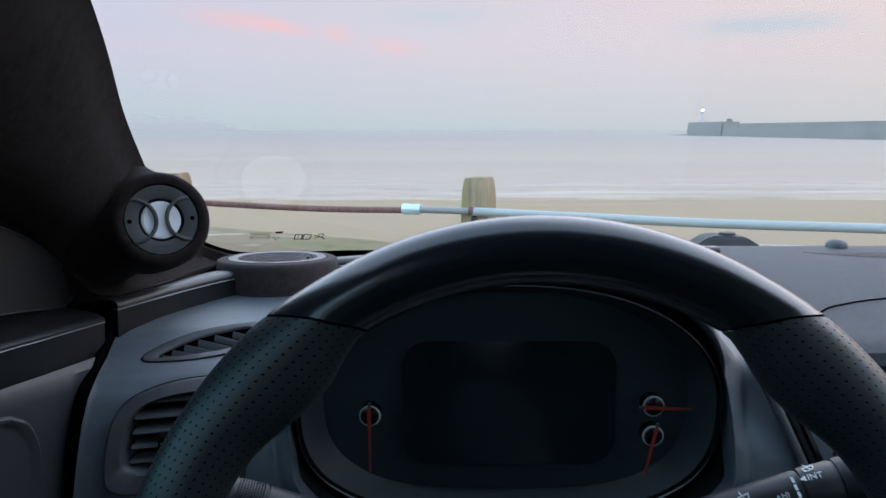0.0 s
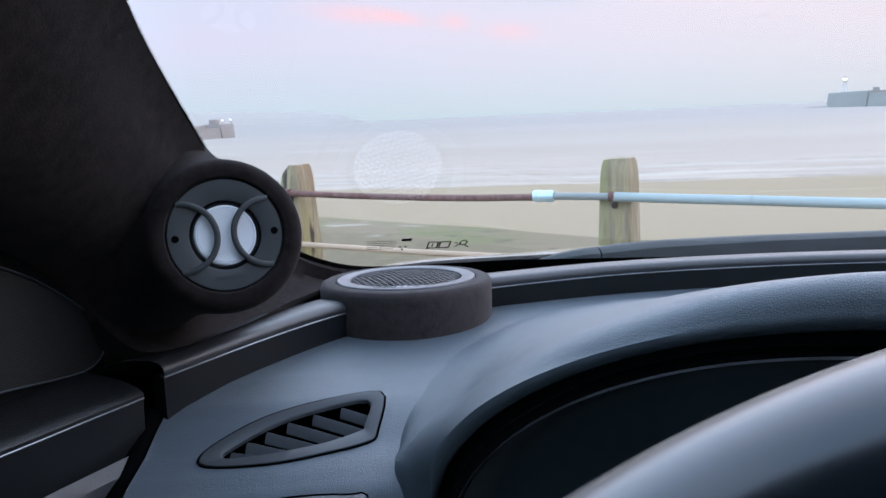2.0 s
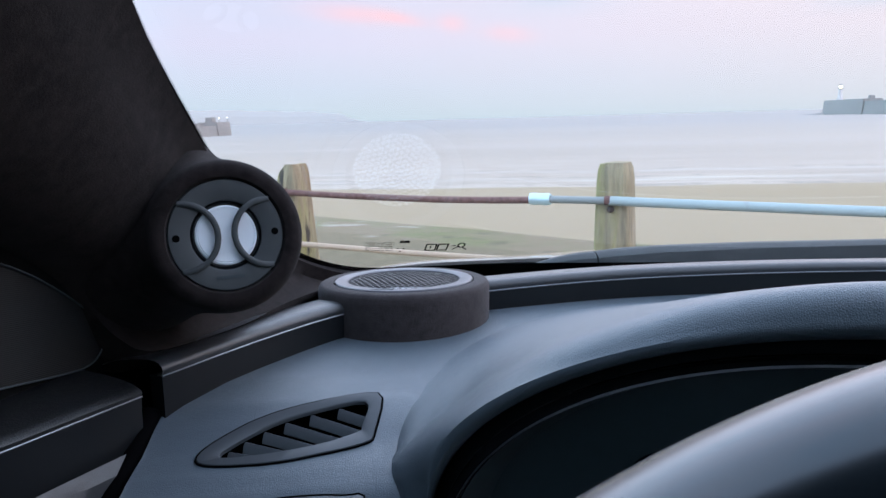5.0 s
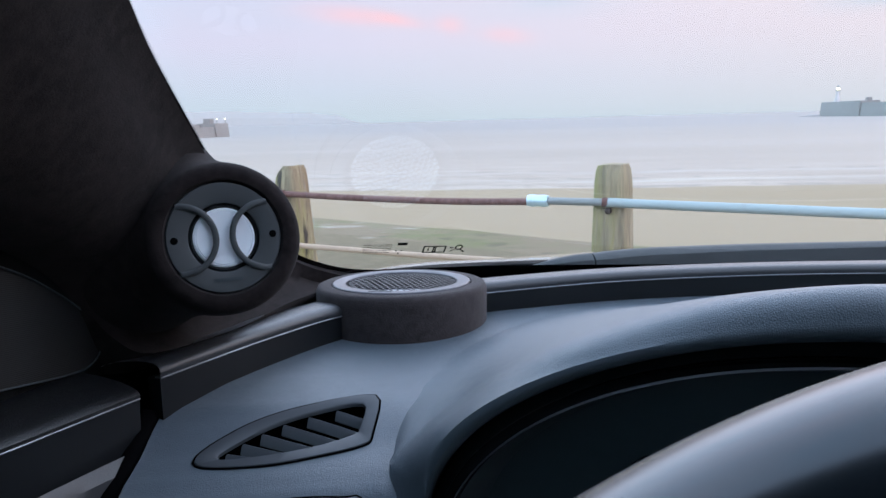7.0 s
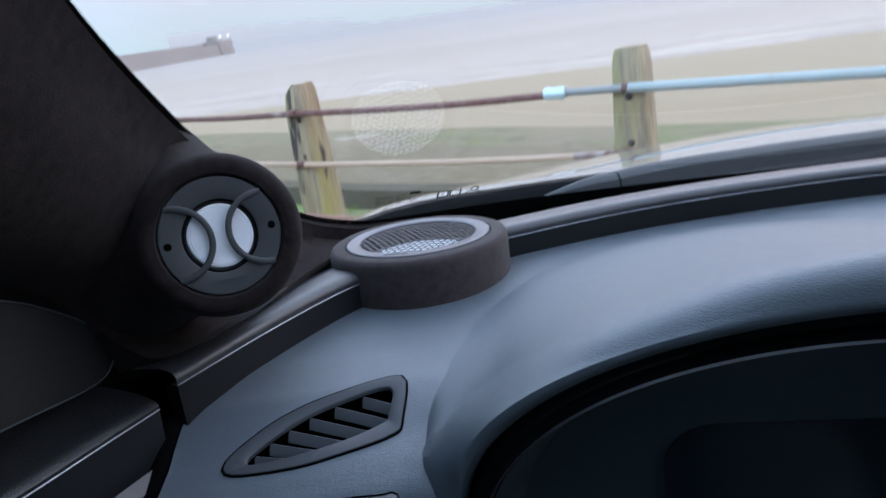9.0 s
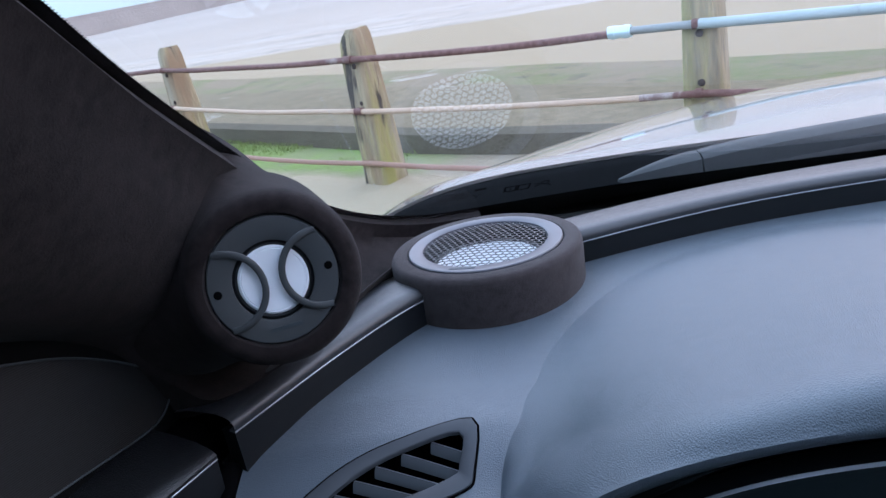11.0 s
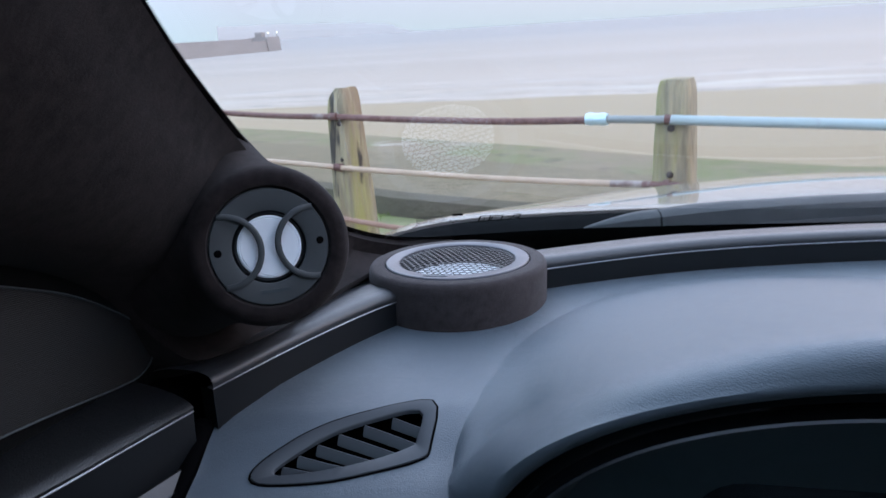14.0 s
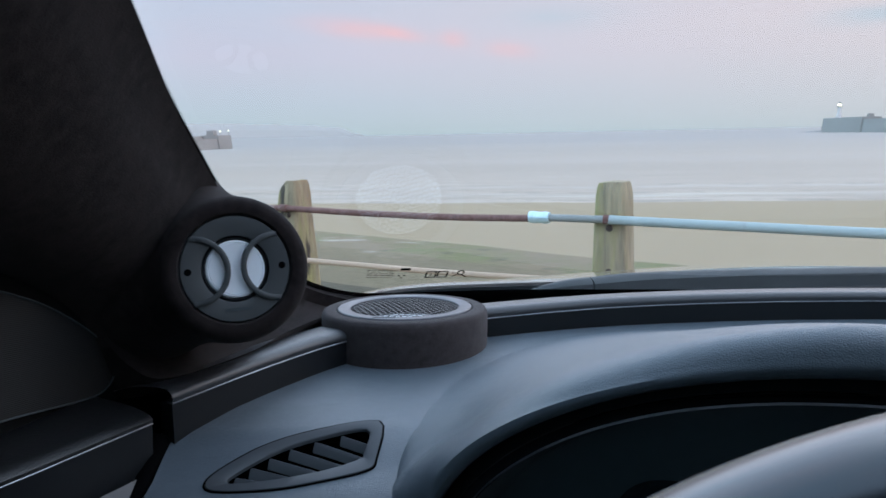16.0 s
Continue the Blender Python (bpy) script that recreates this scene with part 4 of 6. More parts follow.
BAND_LINE = smooth_path([(x, y, 1.0545 - 0.004 * (x + 0.26)) for x, y in BAND], 8)
BX = [p.x for p in BAND_LINE]
BY = [p.y for p in BAND_LINE]


def band_y(x):
    return interp(x, BX, BY)


def dash_z(x, y):
    yy = y + 0.25 * max(0.0, -0.15 - x)
    return interp(yy, [0.55, 0.558, 0.567, 0.58, 0.60, 0.615, 0.63, 0.66, 0.8, 0.9], [0.985, 1.002, 1.0112, 1.0165, 1.0215, 1.0282, 1.0335, 1.0368, 1.0388, 1.0365])


dashboard = thing("dashboard", "dark grey grained vinyl dashboard with a gloss black trim band", "dashboard", (MID, 0.7, 0.7))
DO = -V(dashboard.location)

# vents are openings in the pad: outlines in plan
VENT_IN = smooth_path([(-0.1655, 0.6225, 0), (-0.1920, 0.6105, 0), (-0.2095, 0.5985, 0), (-0.2225, 0.5858, 0), (-0.2285, 0.5775, 0), (-0.2245, 0.5742, 0), (-0.2035, 0.5812, 0), (-0.1835, 0.5905, 0), (-0.1655, 0.6010, 0), (-0.1632, 0.606, 0)], 4, closed=True)
VENT_OUT = smooth_path([(-0.1600, 0.6310, 0), (-0.1915, 0.6180, 0), (-0.2130, 0.6050, 0), (-0.2300, 0.5888, 0), (-0.2392, 0.5752, 0), (-0.2332, 0.5672, 0), (-0.2035, 0.5730, 0), (-0.1800, 0.5830, 0), (-0.1590, 0.5945, 0), (-0.1555, 0.604, 0)], 4, closed=True)


def inside(x, y, poly):
    c = False
    for i in range(len(poly)):
        a, b = poly[i], poly[i - 1]
        if (a.y > y) != (b.y > y) and x < (b.x - a.x) * (y - a.y) / (b.y - a.y) + a.x:
            c = not c
    return c


VENT_MID = [(a + b) / 2 for a, b in zip(VENT_IN, VENT_OUT)]
# main vent opening, on the dash front: (x, z)
MAIN_OUT = [(-0.150, 1.006), (-0.162, 1.010), (-0.190, 1.0105), (-0.215, 1.0075), (-0.234, 1.000), (-0.2425, 0.986), (-0.2440, 0.965), (-0.2435, 0.950), (-0.2398, 0.9375), (-0.2268, 0.9325), (-0.190, 0.932), (-0.160, 0.933), (-0.150, 0.940), (-0.147, 0.970)]


def face_y(z):
    return interp(z, [0.70, 0.80, 0.90, 0.96, 0.985, 1.002, 1.0112], [0.515, 0.522, 0.534, 0.543, 0.5495, 0.5575, 0.567])


def flank_x(z, right):
    """How far the sides of the instrument hood reach over the fascia."""
    return 0.261 + max(0.0, 1.0045 - z) * 0.40 if right else -0.134 - 0.3 * min(0.06, max(0.0, 1.0045 - z))


def build_pad():
    """Top pad and front fascia, with openings left for the vents and the instruments."""
    xs = [-0.2715, -0.2690, -0.2655] + [-0.2615 + 0.0040 * i for i in range(31)] + [-0.1375 + 0.0125 * i for i in range(92)]
    rows = []
    fz = [1.0112, 1.0085, 1.005, 1.002, 0.998, 0.992, 0.985, 0.975, 0.965, 0.955, 0.945, 0.935, 0.925, 0.915, 0.905, 0.89, 0.86, 0.82, 0.76, 0.70]
    for x in xs:
        yb, sh = band_y(x), 0.25 * max(0.0, -0.15 - x)
        yf = 0.567 - sh
        row = []
        for j in range(41):
            y = yb + 0.004 + (yf - yb - 0.004) * (j / 40)
            row.append(V((max(x, -0.2690 + 0.12 * max(0.0, 0.594 - y)), y, dash_z(x, y))))
        x = max(x, -0.2690 + 0.12 * max(0.0, 0.594 - yf))
        for z in fz[1:]:
            row.append(V((x - 0.10 * (1.0112 - z) * max(0, (-0.1 - x) / 0.16), face_y(z) - sh, z)))
        rows.append([p + DO for p in row])
    bm = grid(rows)
    kill = []
    main = [V((a, b, 0)) for a, b in MAIN_OUT]
    mc = sum(main, V()) / len(main)
    main = [mc + (p - mc) * 0.93 for p in main]
    for f in bm.faces:
        c = f.calc_center_median() - DO
        if inside(c.x, c.y, VENT_MID) and c.z > 1.01:
            kill.append(f)
        elif c.y < 0.57 and c.z < 1.0115 and inside(c.x, c.z, main):
            kill.append(f)
        elif c.y < 0.60 and 0.885 < c.z < 1.0112 and flank_x(c.z, False) + 0.008 < c.x < flank_x(c.z, True) - 0.009:
            kill.append(f)
        elif (c.y < 0.64 and -0.1017 < c.x < 0.252 and c.z > 0.975) or c.x > 0.305:
            kill.append(f)
    bmesh.ops.delete(bm, geom=kill, context="FACES")
    bmesh.ops.recalc_face_normals(bm, faces=bm.faces)
    return bm


part("top_pad", build_pad(), DASH, dashboard)

# trim band round the dash: gloss face, bright strip, soft rail above
POD_AT = V((-0.1747, 0.778, 0))
runs = [[], []]
for p in BAND_LINE:
    if p.x < 0.345:
        runs[0 if p.x < POD_AT.x else 1].append(p + DO)
rail_prof = [(0.0002, 0.0007), (0.0009, 0.0022), (0.0004, 0.0045), (-0.0016, 0.0064), (-0.0050, 0.0073), (-0.0110, 0.0074), (-0.0220, 0.0060), (-0.0360, 0.0034), (-0.0480, -0.0004), (-0.0560, -0.005), (-0.0600, -0.010), (-0.0605, -0.03), (-0.004, -0.03)]


def dense(prof, step=0.004):
    """A closed profile with points no further apart than step."""
    out = []
    for (a, b), (c, d) in zip(prof, prof[1:] + prof[:1]):
        k = max(1, math.ceil(math.hypot(c - a, d - b) / step))
        out += [(a + (c - a) * i / k, b + (d - b) * i / k) for i in range(k)]
    return out


def round_pod(line, prof):
    """A moulding along the band, left out where the speaker pod stands."""
    bm = sweep(line, dense(prof), caps=False)
    bmesh.ops.delete(bm, geom=[f for f in bm.faces if (f.calc_center_median() - DO - POD_AT).xy.length < 0.0575], context="FACES")
    bmesh.ops.holes_fill(bm, edges=[e for e in bm.edges if e.is_boundary and all((v.co - line[0]).length < 0.066 for v in e.verts)], sides=0)
    return bm


for line in runs:
    part("trim_band", round_pod(line, [(0.0, -0.001), (-0.0005, -0.028), (-0.010, -0.028), (-0.010, -0.001)]), SATIN, dashboard, "gloss black trim band")
    part("bright_strip", round_pod(line, [(0.0002, -0.0004), (0.0006, -0.0002), (0.0006, 0.0001), (0.0004, 0.0003), (-0.004, 0.0006), (-0.004, -0.0004)]), CHROME, dashboard, "thin bright metal strip")
    part("rail", round_pod(line, rail_prof), RAIL, dashboard, "soft black rail along the windscreen")

# defogger vent
dv = part("defogger_vent", grid([[V((p.x, p.y, dash_z(p.x, p.y) + h)) + DO for p, h in ((o, -0.001), (o.lerp(q, 0.08), 0.0010), (o.lerp(q, 0.9), 0.0010), (q, 0.0004), (q, -0.0014))] for o, q in zip(VENT_OUT, VENT_IN)], close_u=True), VENTTRIM, dashboard, "flush vent frame")
# the duct's inner shade comes from its black colour
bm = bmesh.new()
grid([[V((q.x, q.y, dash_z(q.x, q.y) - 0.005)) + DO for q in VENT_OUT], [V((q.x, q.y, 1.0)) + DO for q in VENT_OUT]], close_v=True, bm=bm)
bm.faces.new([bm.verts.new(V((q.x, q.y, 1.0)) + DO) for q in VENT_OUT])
part("duct", bm, DARK, dv, "vent duct with its shade painted black")
for k in range(-1, 5):
    a, b = V((-0.195 - 0.0134 * k, 0.6105 - 0.0072 * k, 0)), V((-0.158 - 0.0132 * k, 0.6030 - 0.0058 * k, 0))
    ins = [t / 60 for t in range(61) if inside(*a.lerp(b, t / 60).xy, VENT_IN)]
    if not ins or ins[-1] - ins[0] < 0.1:
        continue
    a, b = a.lerp(b, ins[0]), a.lerp(b, ins[-1])
    nn = V((0.217, 0.976, 0))
    rows = []
    for t in (0, 0.33, 0.67, 1.0):
        p = a.lerp(b, t)
        z = dash_z(p.x, p.y)
        rows.append([V((p.x, p.y, z)) + nn * s + V((0, 0, h)) + DO for s, h in ((0.0022, -0.0022), (0.0012, -0.0017), (-0.0002, -0.0029), (-0.0017, -0.0066), (-0.0010, -0.0072), (0.0017, -0.0038))])
    bm = grid(rows, close_v=True)
    bm.verts.ensure_lookup_table()
    bm.faces.new(bm.verts[:6])
    bm.faces.new(bm.verts[18:24][::-1])
    bmesh.ops.recalc_face_normals(bm, faces=bm.faces)
    part("slat", bm, SLAT, dv)
# the shadow line round the frame, drawn as a black tube
part("frame_gap", tube([V((p.x, p.y, dash_z(p.x, p.y) + 0.0003)) + DO for p in VENT_OUT], 0.00062, 6, closed=True), DARK, dv)

# main side vent on the fascia
def fascia(x, z, lift=0.0):
    sh = 0.25 * max(0.0, -0.15 - x)
    xx = x - 0.10 * (1.0112 - z) * max(0, (-0.1 - x) / 0.16)
    return V((xx, face_y(z) - sh - lift, z))


mo = smooth_path([(a, b, 0) for a, b in MAIN_OUT], 4, closed=True)
mc = sum(mo, V()) / len(mo)
mi = [V((mc.x + (p.x - mc.x) * 0.74, mc.y + (p.y - mc.y) * (0.78 if p.y > mc.y else 0.55), 0)) for p in mo]
mvent = part("side_vent", grid([[fascia(o.x, o.y, 0.0) + DO, fascia(o.x, o.y, 0.0035) + DO, fascia(*(o.lerp(q, 0.12)).xy, 0.006) + DO, fascia(*(o.lerp(q, 0.85)).xy, 0.0045) + DO, fascia(q.x, q.y, 0.001) + DO, fascia(q.x, q.y, -0.022) + DO] for o, q in zip(mo, mi)], close_u=True), PANEL, dashboard, "rounded fresh air vent surround")
part("frame_gap", tube([fascia(p.x, p.y, 0.0006) + DO for p in mo], 0.0006, 6, closed=True), DARK, mvent)
# a flat black sheet stands for the shaded depth of the duct
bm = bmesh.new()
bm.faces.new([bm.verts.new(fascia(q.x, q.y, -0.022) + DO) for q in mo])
part("duct", bm, DARK, mvent, "vent duct with its shade painted black")
for i in range(5):
    z = 0.9555 + 0.0104 * i
    x0, x1 = -0.229 + (0.010 if i == 4 else 0.0), -0.160
    rows = [[fascia(x, z, l) + V((0, 0, h)) + DO for l, h in ((-0.003, 0.0006), (-0.0005, -0.0010), (-0.003, -0.0026), (-0.016, -0.0010), (-0.016, 0.0010))] for x in (x0, -0.21, -0.19, x1)]
    bm = grid(rows, close_v=True)
    bmesh.ops.recalc_face_normals(bm, faces=bm.faces)
    part("slat", bm, SLAT, mvent)
bm = block((0.014, 0.010, 0.012), fascia(-0.203, 0.970, 0.003) + DO, 0.002)
knob = part("vent_knob", bm, SATIN, mvent)
part("knob_mark", block((0.008, 0.001, 0.0012), fascia(-0.203, 0.970, 0.0092) + DO), CHROME, knob)

# instrument hood: a mound that ends in an open arch
def arch(cx, cy, cz, tilt, a, b, k, th):
    c, s = math.cos(th), math.sin(th)
    e2 = V((0, math.sin(tilt), math.cos(tilt)))
    return V((cx, cy, cz)) + V((1, 0, 0)) * (a * math.copysign(abs(c) ** k, c)) + e2 * (b * math.copysign(abs(s) ** k, s))


def lip_pt(th):
    if math.sin(th) >= 0:
        return arch(0.0633, 0.5542, 1.0202, -0.2388, 0.152 if math.cos(th) > 0 else 0.1827, 0.0870, 1.0, th)
    q = min(1.0, -math.sin(th) * 2.2)
    return arch(0.0633 - 0.0083 * q, 0.5542 - 0.014 * q, 1.0202, 0.05, 0.152 + 0.030 * q if math.cos(th) > 0 else 0.1827 - 0.0010 * q, 0.136, 1.0 - 0.42 * q, th)


def bezel_pt(th, g=1.0):
    low = 1.0 if math.sin(th) > 0 else 1.0 - 0.085 * min(1.0, -math.sin(th) * 1.6)
    p = arch(0.0511, 0.5540, 0.9804, -0.12, 0.1653 * g, 0.1064 * g * low, 0.80 if math.sin(th) < 0 else 0.894, th)
    p.z += 0.007 * max(0.0, -math.sin(th)) ** 6
    return p


def foot_pt(th):
    c, s = math.cos(th), math.sin(th)
    if s > 0:
        x = 0.0635 + (0.1975 if c > 0 else 0.211) * math.copysign(abs(c) ** 0.85, c)
        y = 0.560 + 0.280 * s ** 0.9
        return V((x, y, dash_z(x, y) - 0.0004))
    L = lip_pt(th)
    z = L.z - 0.0157 * max(0.0, 1 + s * 3)
    return V((flank_x(z, c > 0), face_y(z) - 0.0010, z))


CREST = [(90, 0.0633, 0.544, 1.1185), (100, 0.0305, 0.5455, 1.1158), (110, -0.002, 0.550, 1.1092), (120, -0.033, 0.5575, 1.0985), (130, -0.062, 0.564, 1.0860), (140, -0.0875, 0.583, 1.0665),
         (150, -0.1075, 0.598, 1.0470), (160, -0.123, 0.599, 1.0350), (170, -0.134, 0.588, 1.0265), (180, -0.1410, 0.578, 1.0195)]
BROW = [(90, 0.0633, 0.790, 1.0450), (110, 0.000, 0.7645, 1.0450), (120, -0.034, 0.7454, 1.0450), (130, -0.067, 0.7232, 1.0440), (140, -0.096, 0.680, 1.0440), (150, -0.112, 0.652, 1.0415),
        (160, -0.1275, 0.630, 1.0362), (170, -0.1380, 0.606, 1.0300), (180, -0.1445, 0.592, 1.0212)]


def over(table, th, base):
    """A point of a line that runs over the hood, given for its driver's side and mirrored to the other; lower down it draws in to base."""
    deg = math.degrees(th)
    left = deg if deg >= 90 else 180 - deg
    left_ = min(left, 179.999)
    i = max(j for j, r in enumerate(table) if r[0] <= left_)
    a, b = table[i], table[i + 1]
    c, e = table[max(i - 1, 0)], table[min(i + 2, len(table) - 1)]
    h, f = b[0] - a[0], (left_ - a[0]) / (b[0] - a[0])
    v = V()
    for j in (1, 2, 3):
        m0 = (b[j] - c[j]) / (b[0] - c[0]) * h if i else (b[j] - a[j] if j == 1 else 0.0)
        m1 = (e[j] - a[j]) / (e[0] - a[0]) * h
        v[j - 1] = (2 * f ** 3 - 3 * f * f + 1) * a[j] + (f ** 3 - 2 * f * f + f) * m0 + (3 * f * f - 2 * f ** 3) * b[j] + (f ** 3 - f * f) * m1
    own = lip_pt(radians(min(left, 180)))
    off = v - own
    if deg < 90:
        off.x = -off.x
    w = min(1.0, max(0.0, (left - 180) / 22))
    return (lip_pt(th) + off).lerp(base, w * w * (3 - 2 * w))


def build_hood():
    """A broad front face over the lip, a crest, and a brow that falls away to the pad."""
    rows = []
    for i in range(153):
        th = radians(-62 + 304 * i / 152)
        L, F = lip_pt(th), foot_pt(th)
        s = max(0.0, math.sin(th))
        out = V((math.cos(th), 0, 0.6 * s)).normalized()
        lift = interp(math.sin(th), [-0.3, 0.05], [0.2, 1.0])
        low = L + out * 0.0105 + V((0, interp(math.sin(th), [-0.3, 0.0], [0.002, 0.010]), 0))
        C, B = over(CREST, th, low), over(BROW, th, low.lerp(F, 0.5))
        if s > 0:
            F = V((F.x, max(F.y, B.y + 0.012), F.z))
        puff = V((out.x * 0.4, -0.5, 0.6 * s)) * 0.0048 * lift
        k = interp(math.sin(th), [-0.5, -0.1], [0.25, 1.0])
        Z = bezel_pt(th, 1.04)
        row = [L.lerp(Z, f * k) + V((0, d, 0)) for f, d in ((0.70, 0.0125), (0.66, 0.0075), (0.57, 0.0030), (0.43, 0.0002), (0.26, -0.0012), (0.12, -0.0010))]
        row.append(L + V((0, -0.0002, 0.0002)))
        row += [L.lerp(C, f) + puff * math.sin(math.pi * f) for f in (0.07, 0.18, 0.34, 0.52, 0.7, 0.84, 0.93)]
        p1 = C.lerp(B, 0.5) + V((0, 0, 0.008 * s))
        p2 = B.lerp(F, 0.5)
        p2.z = dash_z(p2.x, p2.y) + 0.0002 if s > 0 else F.z + 0.001
        for j in range(19):
            t = (j + 0.35) / 18.35
            row.append((1 - t) ** 3 * C + 3 * t * (1 - t) ** 2 * p1 + 3 * t * t * (1 - t) * p2 + t ** 3 * F)
        rows.append([p + DO for p in row])
    n0 = len(rows[0]) - 15
    for _ in range(12):
        old = [list(r) for r in rows]
        for i in range(1, len(rows) - 1):
            for j in range(n0, len(rows[0]) - 2):
                f = min(1.0, (j - n0 + 1) / 4)
                mean = (old[i - 1][j] + old[i + 1][j] + old[i][j - 1] + old[i][j + 1]) / 4
                rows[i][j] = old[i][j].lerp(mean, 0.6 * f)
    bm = grid(rows, flip=False)
    bmesh.ops.recalc_face_normals(bm, faces=bm.faces)
    return bm


part("instrument_hood", build_hood(), DASH, dashboard, "arched instrument hood")
rows = []
for i in range(121):
    th = 2 * math.pi * i / 120
    k = interp(math.sin(th), [-0.5, -0.1], [0.2, 0.55])
    L, Z = lip_pt(th), bezel_pt(th, 1.04)
    rows.append([L.lerp(Z, k) + V((0, 0.0085, 0)) + DO, L.lerp(Z, 0.8) + V((0, 0.014, 0)) + DO, bezel_pt(th, 1.02) + V((0, 0.008, 0)) + DO])
part("shroud", grid(rows), SATIN, dashboard, "satin black shroud round the dials")

# centre pad and the passenger side
bm = bmesh.new()
rows = []
for i in range(25):
    x = 0.298 + 0.462 * i / 24
    e = min(1.0, min(x - 0.298, 0.760 - x) / 0.03)
    h = 0.014 * (1 - (1 - e) ** 2)
    row = [V((x, 0.975, 1.0)), V((x, 0.972, 1.034 + h * 0.8)), V((x, 0.955, 1.037 + h))]
    for j in range(1, 13):
        y = 0.955 - 0.255 * j / 12
        row.append(V((x, y, 1.036 + h - 0.035 * (j / 12) ** 2)))
    row += [V((x, 0.675, 0.997 + h)), V((x, 0.658, 0.9925 + h)), V((x, 0.649, 0.987 + h)), V((x, 0.646, 0.976 + h)), V((x, 0.655, 0.968 + h * 0.6))]
    rows.append([p + DO for p in row])
grid(rows, bm=bm)
bmesh.ops.recalc_face_normals(bm, faces=bm.faces)
part("centre_pad", bm, CPAD, dashboard, "raised centre pad of the dashboard")


def pad_z(y):
    return 1.050 - 0.035 * ((0.955 - y) / 0.255) ** 2


for i in range(40):
    span = 0.030 * math.sin(min(1.0, (i + 1) / 22) * math.pi / 2)
    part("defrost_slot", block((0.0011, span, 0.0012), m=Matrix.Translation(V((0.448 + 0.0044 * i, 0.915 - span / 2, pad_z(0.915 - span / 2) + 0.0001)) + DO) @ Matrix.Rotation(0.05, 4, "X")), RAIL, dashboard, smooth=False)
line = smooth_path([(x, y, pad_z(y) + 0.0002) for x, y in ((0.363, 0.706), (0.376, 0.722), (0.40, 0.736), (0.46, 0.752), (0.56, 0.760), (0.70, 0.755))], 6)
part("seam", tube([p + DO for p in line], 0.0011, 6), DARK, dashboard)
bm = grid([[V((x, 0.665, 0.985)) + DO, V((x, 0.660, 0.965)) + DO, V((x, 0.635, 0.84)) + DO, V((x, 0.62, 0.70)) + DO] for x in (0.296, 0.45, 0.60, 0.78)])
part("centre_screen", bm, SCREEN, dashboard, "unlit dark centre screen")

sensor = part("light_sensor", lathe([(0.014, 0.0), (0.0138, 0.003), (0.012, 0.0078), (0.007, 0.0112), (0.0, 0.0122)], (0.508, 0.952, 1.0485), seg=28), PANEL)
tagged(sensor, "small grey dome light sensor on the dashboard top", "sensor")

# trim blades between the hood and the centre stack
for i, (off, wide, mat) in enumerate(((0.0045, 0.0032, SLAT), (0.0118, 0.0026, SATIN), (0.0185, 0.0022, GLOSS))):
    path = [V((0.241 + off + (1.0158 - z) * 0.44, y, z)) + DO for z, y in ((1.022, 0.566), (1.000, 0.553), (0.960, 0.541), (0.92, 0.534), (0.86, 0.526))]
    part("trim_blade", sweep(smooth_path(path, 6), [(-wide, -0.003), (-wide, 0.002), (-wide * 0.6, 0.003), (wide * 0.6, 0.003), (wide, 0.002), (wide, -0.003)], up=(0, -1, 0.25)), mat, dashboard, "narrow trim blade")

# ---- instruments ----
cluster = thing("instrument_cluster", "switched-off instrument cluster with red needles and a dark screen", "instrument cluster", (0.051, 0.585, 0.9))
CO = -V(cluster.location)
rows = []
for i in range(121):
    th = 2 * math.pi * i / 120
    rows.append([bezel_pt(th, 1.02) + V((0, 0.006, 0)) + CO, bezel_pt(th, 1.004) + V((0, -0.001, 0)) + CO, bezel_pt(th, 0.996) + V((0, -0.001, 0)) + CO, bezel_pt(th, 0.985) + V((0, 0.004, 0)) + CO])
part("bezel", grid(rows), GLOSS, cluster, "gloss black bezel")
rows = [[bezel_pt(2 * math.pi * i / 120, 0.999) + V((0, -0.0022, 0)) + CO + d for d in (V((0, -0.0005, 0)), V((0, 0.0008, 0.0007)), V((0, 0.0014, -0.0007)))] for i in range(121)]
part("bezel_strip", grid(rows, close_v=True), CHROME, cluster, "hairline pale ring standing for a glint")
rows = [[bezel_pt(2 * math.pi * i / 120, g) + V((0, d, 0)) + CO for g, d in ((0.985, 0.003), (0.93, 0.020), (0.895, 0.026))] for i in range(121)]
part("inner_wall", grid(rows), MARK, cluster, "sloping dark surround")
bm = bmesh.new()
bm.faces.new([bm.verts.new(bezel_pt(2 * math.pi * i / 72, 0.90) + V((0, 0.0275, 0)) + CO) for i in range(72)])
part("dial_plate", bm, DIAL, cluster, "black dial plate, teal light put into its colour", smooth=False)
ax = frame_of((0, -1, 0.0))


def rounded(w, h, r, n=6, cx=0.0, cy=0.0):
    pts = []
    for sx, sy, a0 in ((1, 1, 0), (-1, 1, 90), (-1, -1, 180), (1, -1, 270)):
        for i in range(n + 1):
            a = radians(a0 + 90 * i / n)
            pts.append((cx + sx * (w / 2 - r) + r * math.cos(a), cy + sy * (h / 2 - r) + r * math.sin(a)))
    return pts


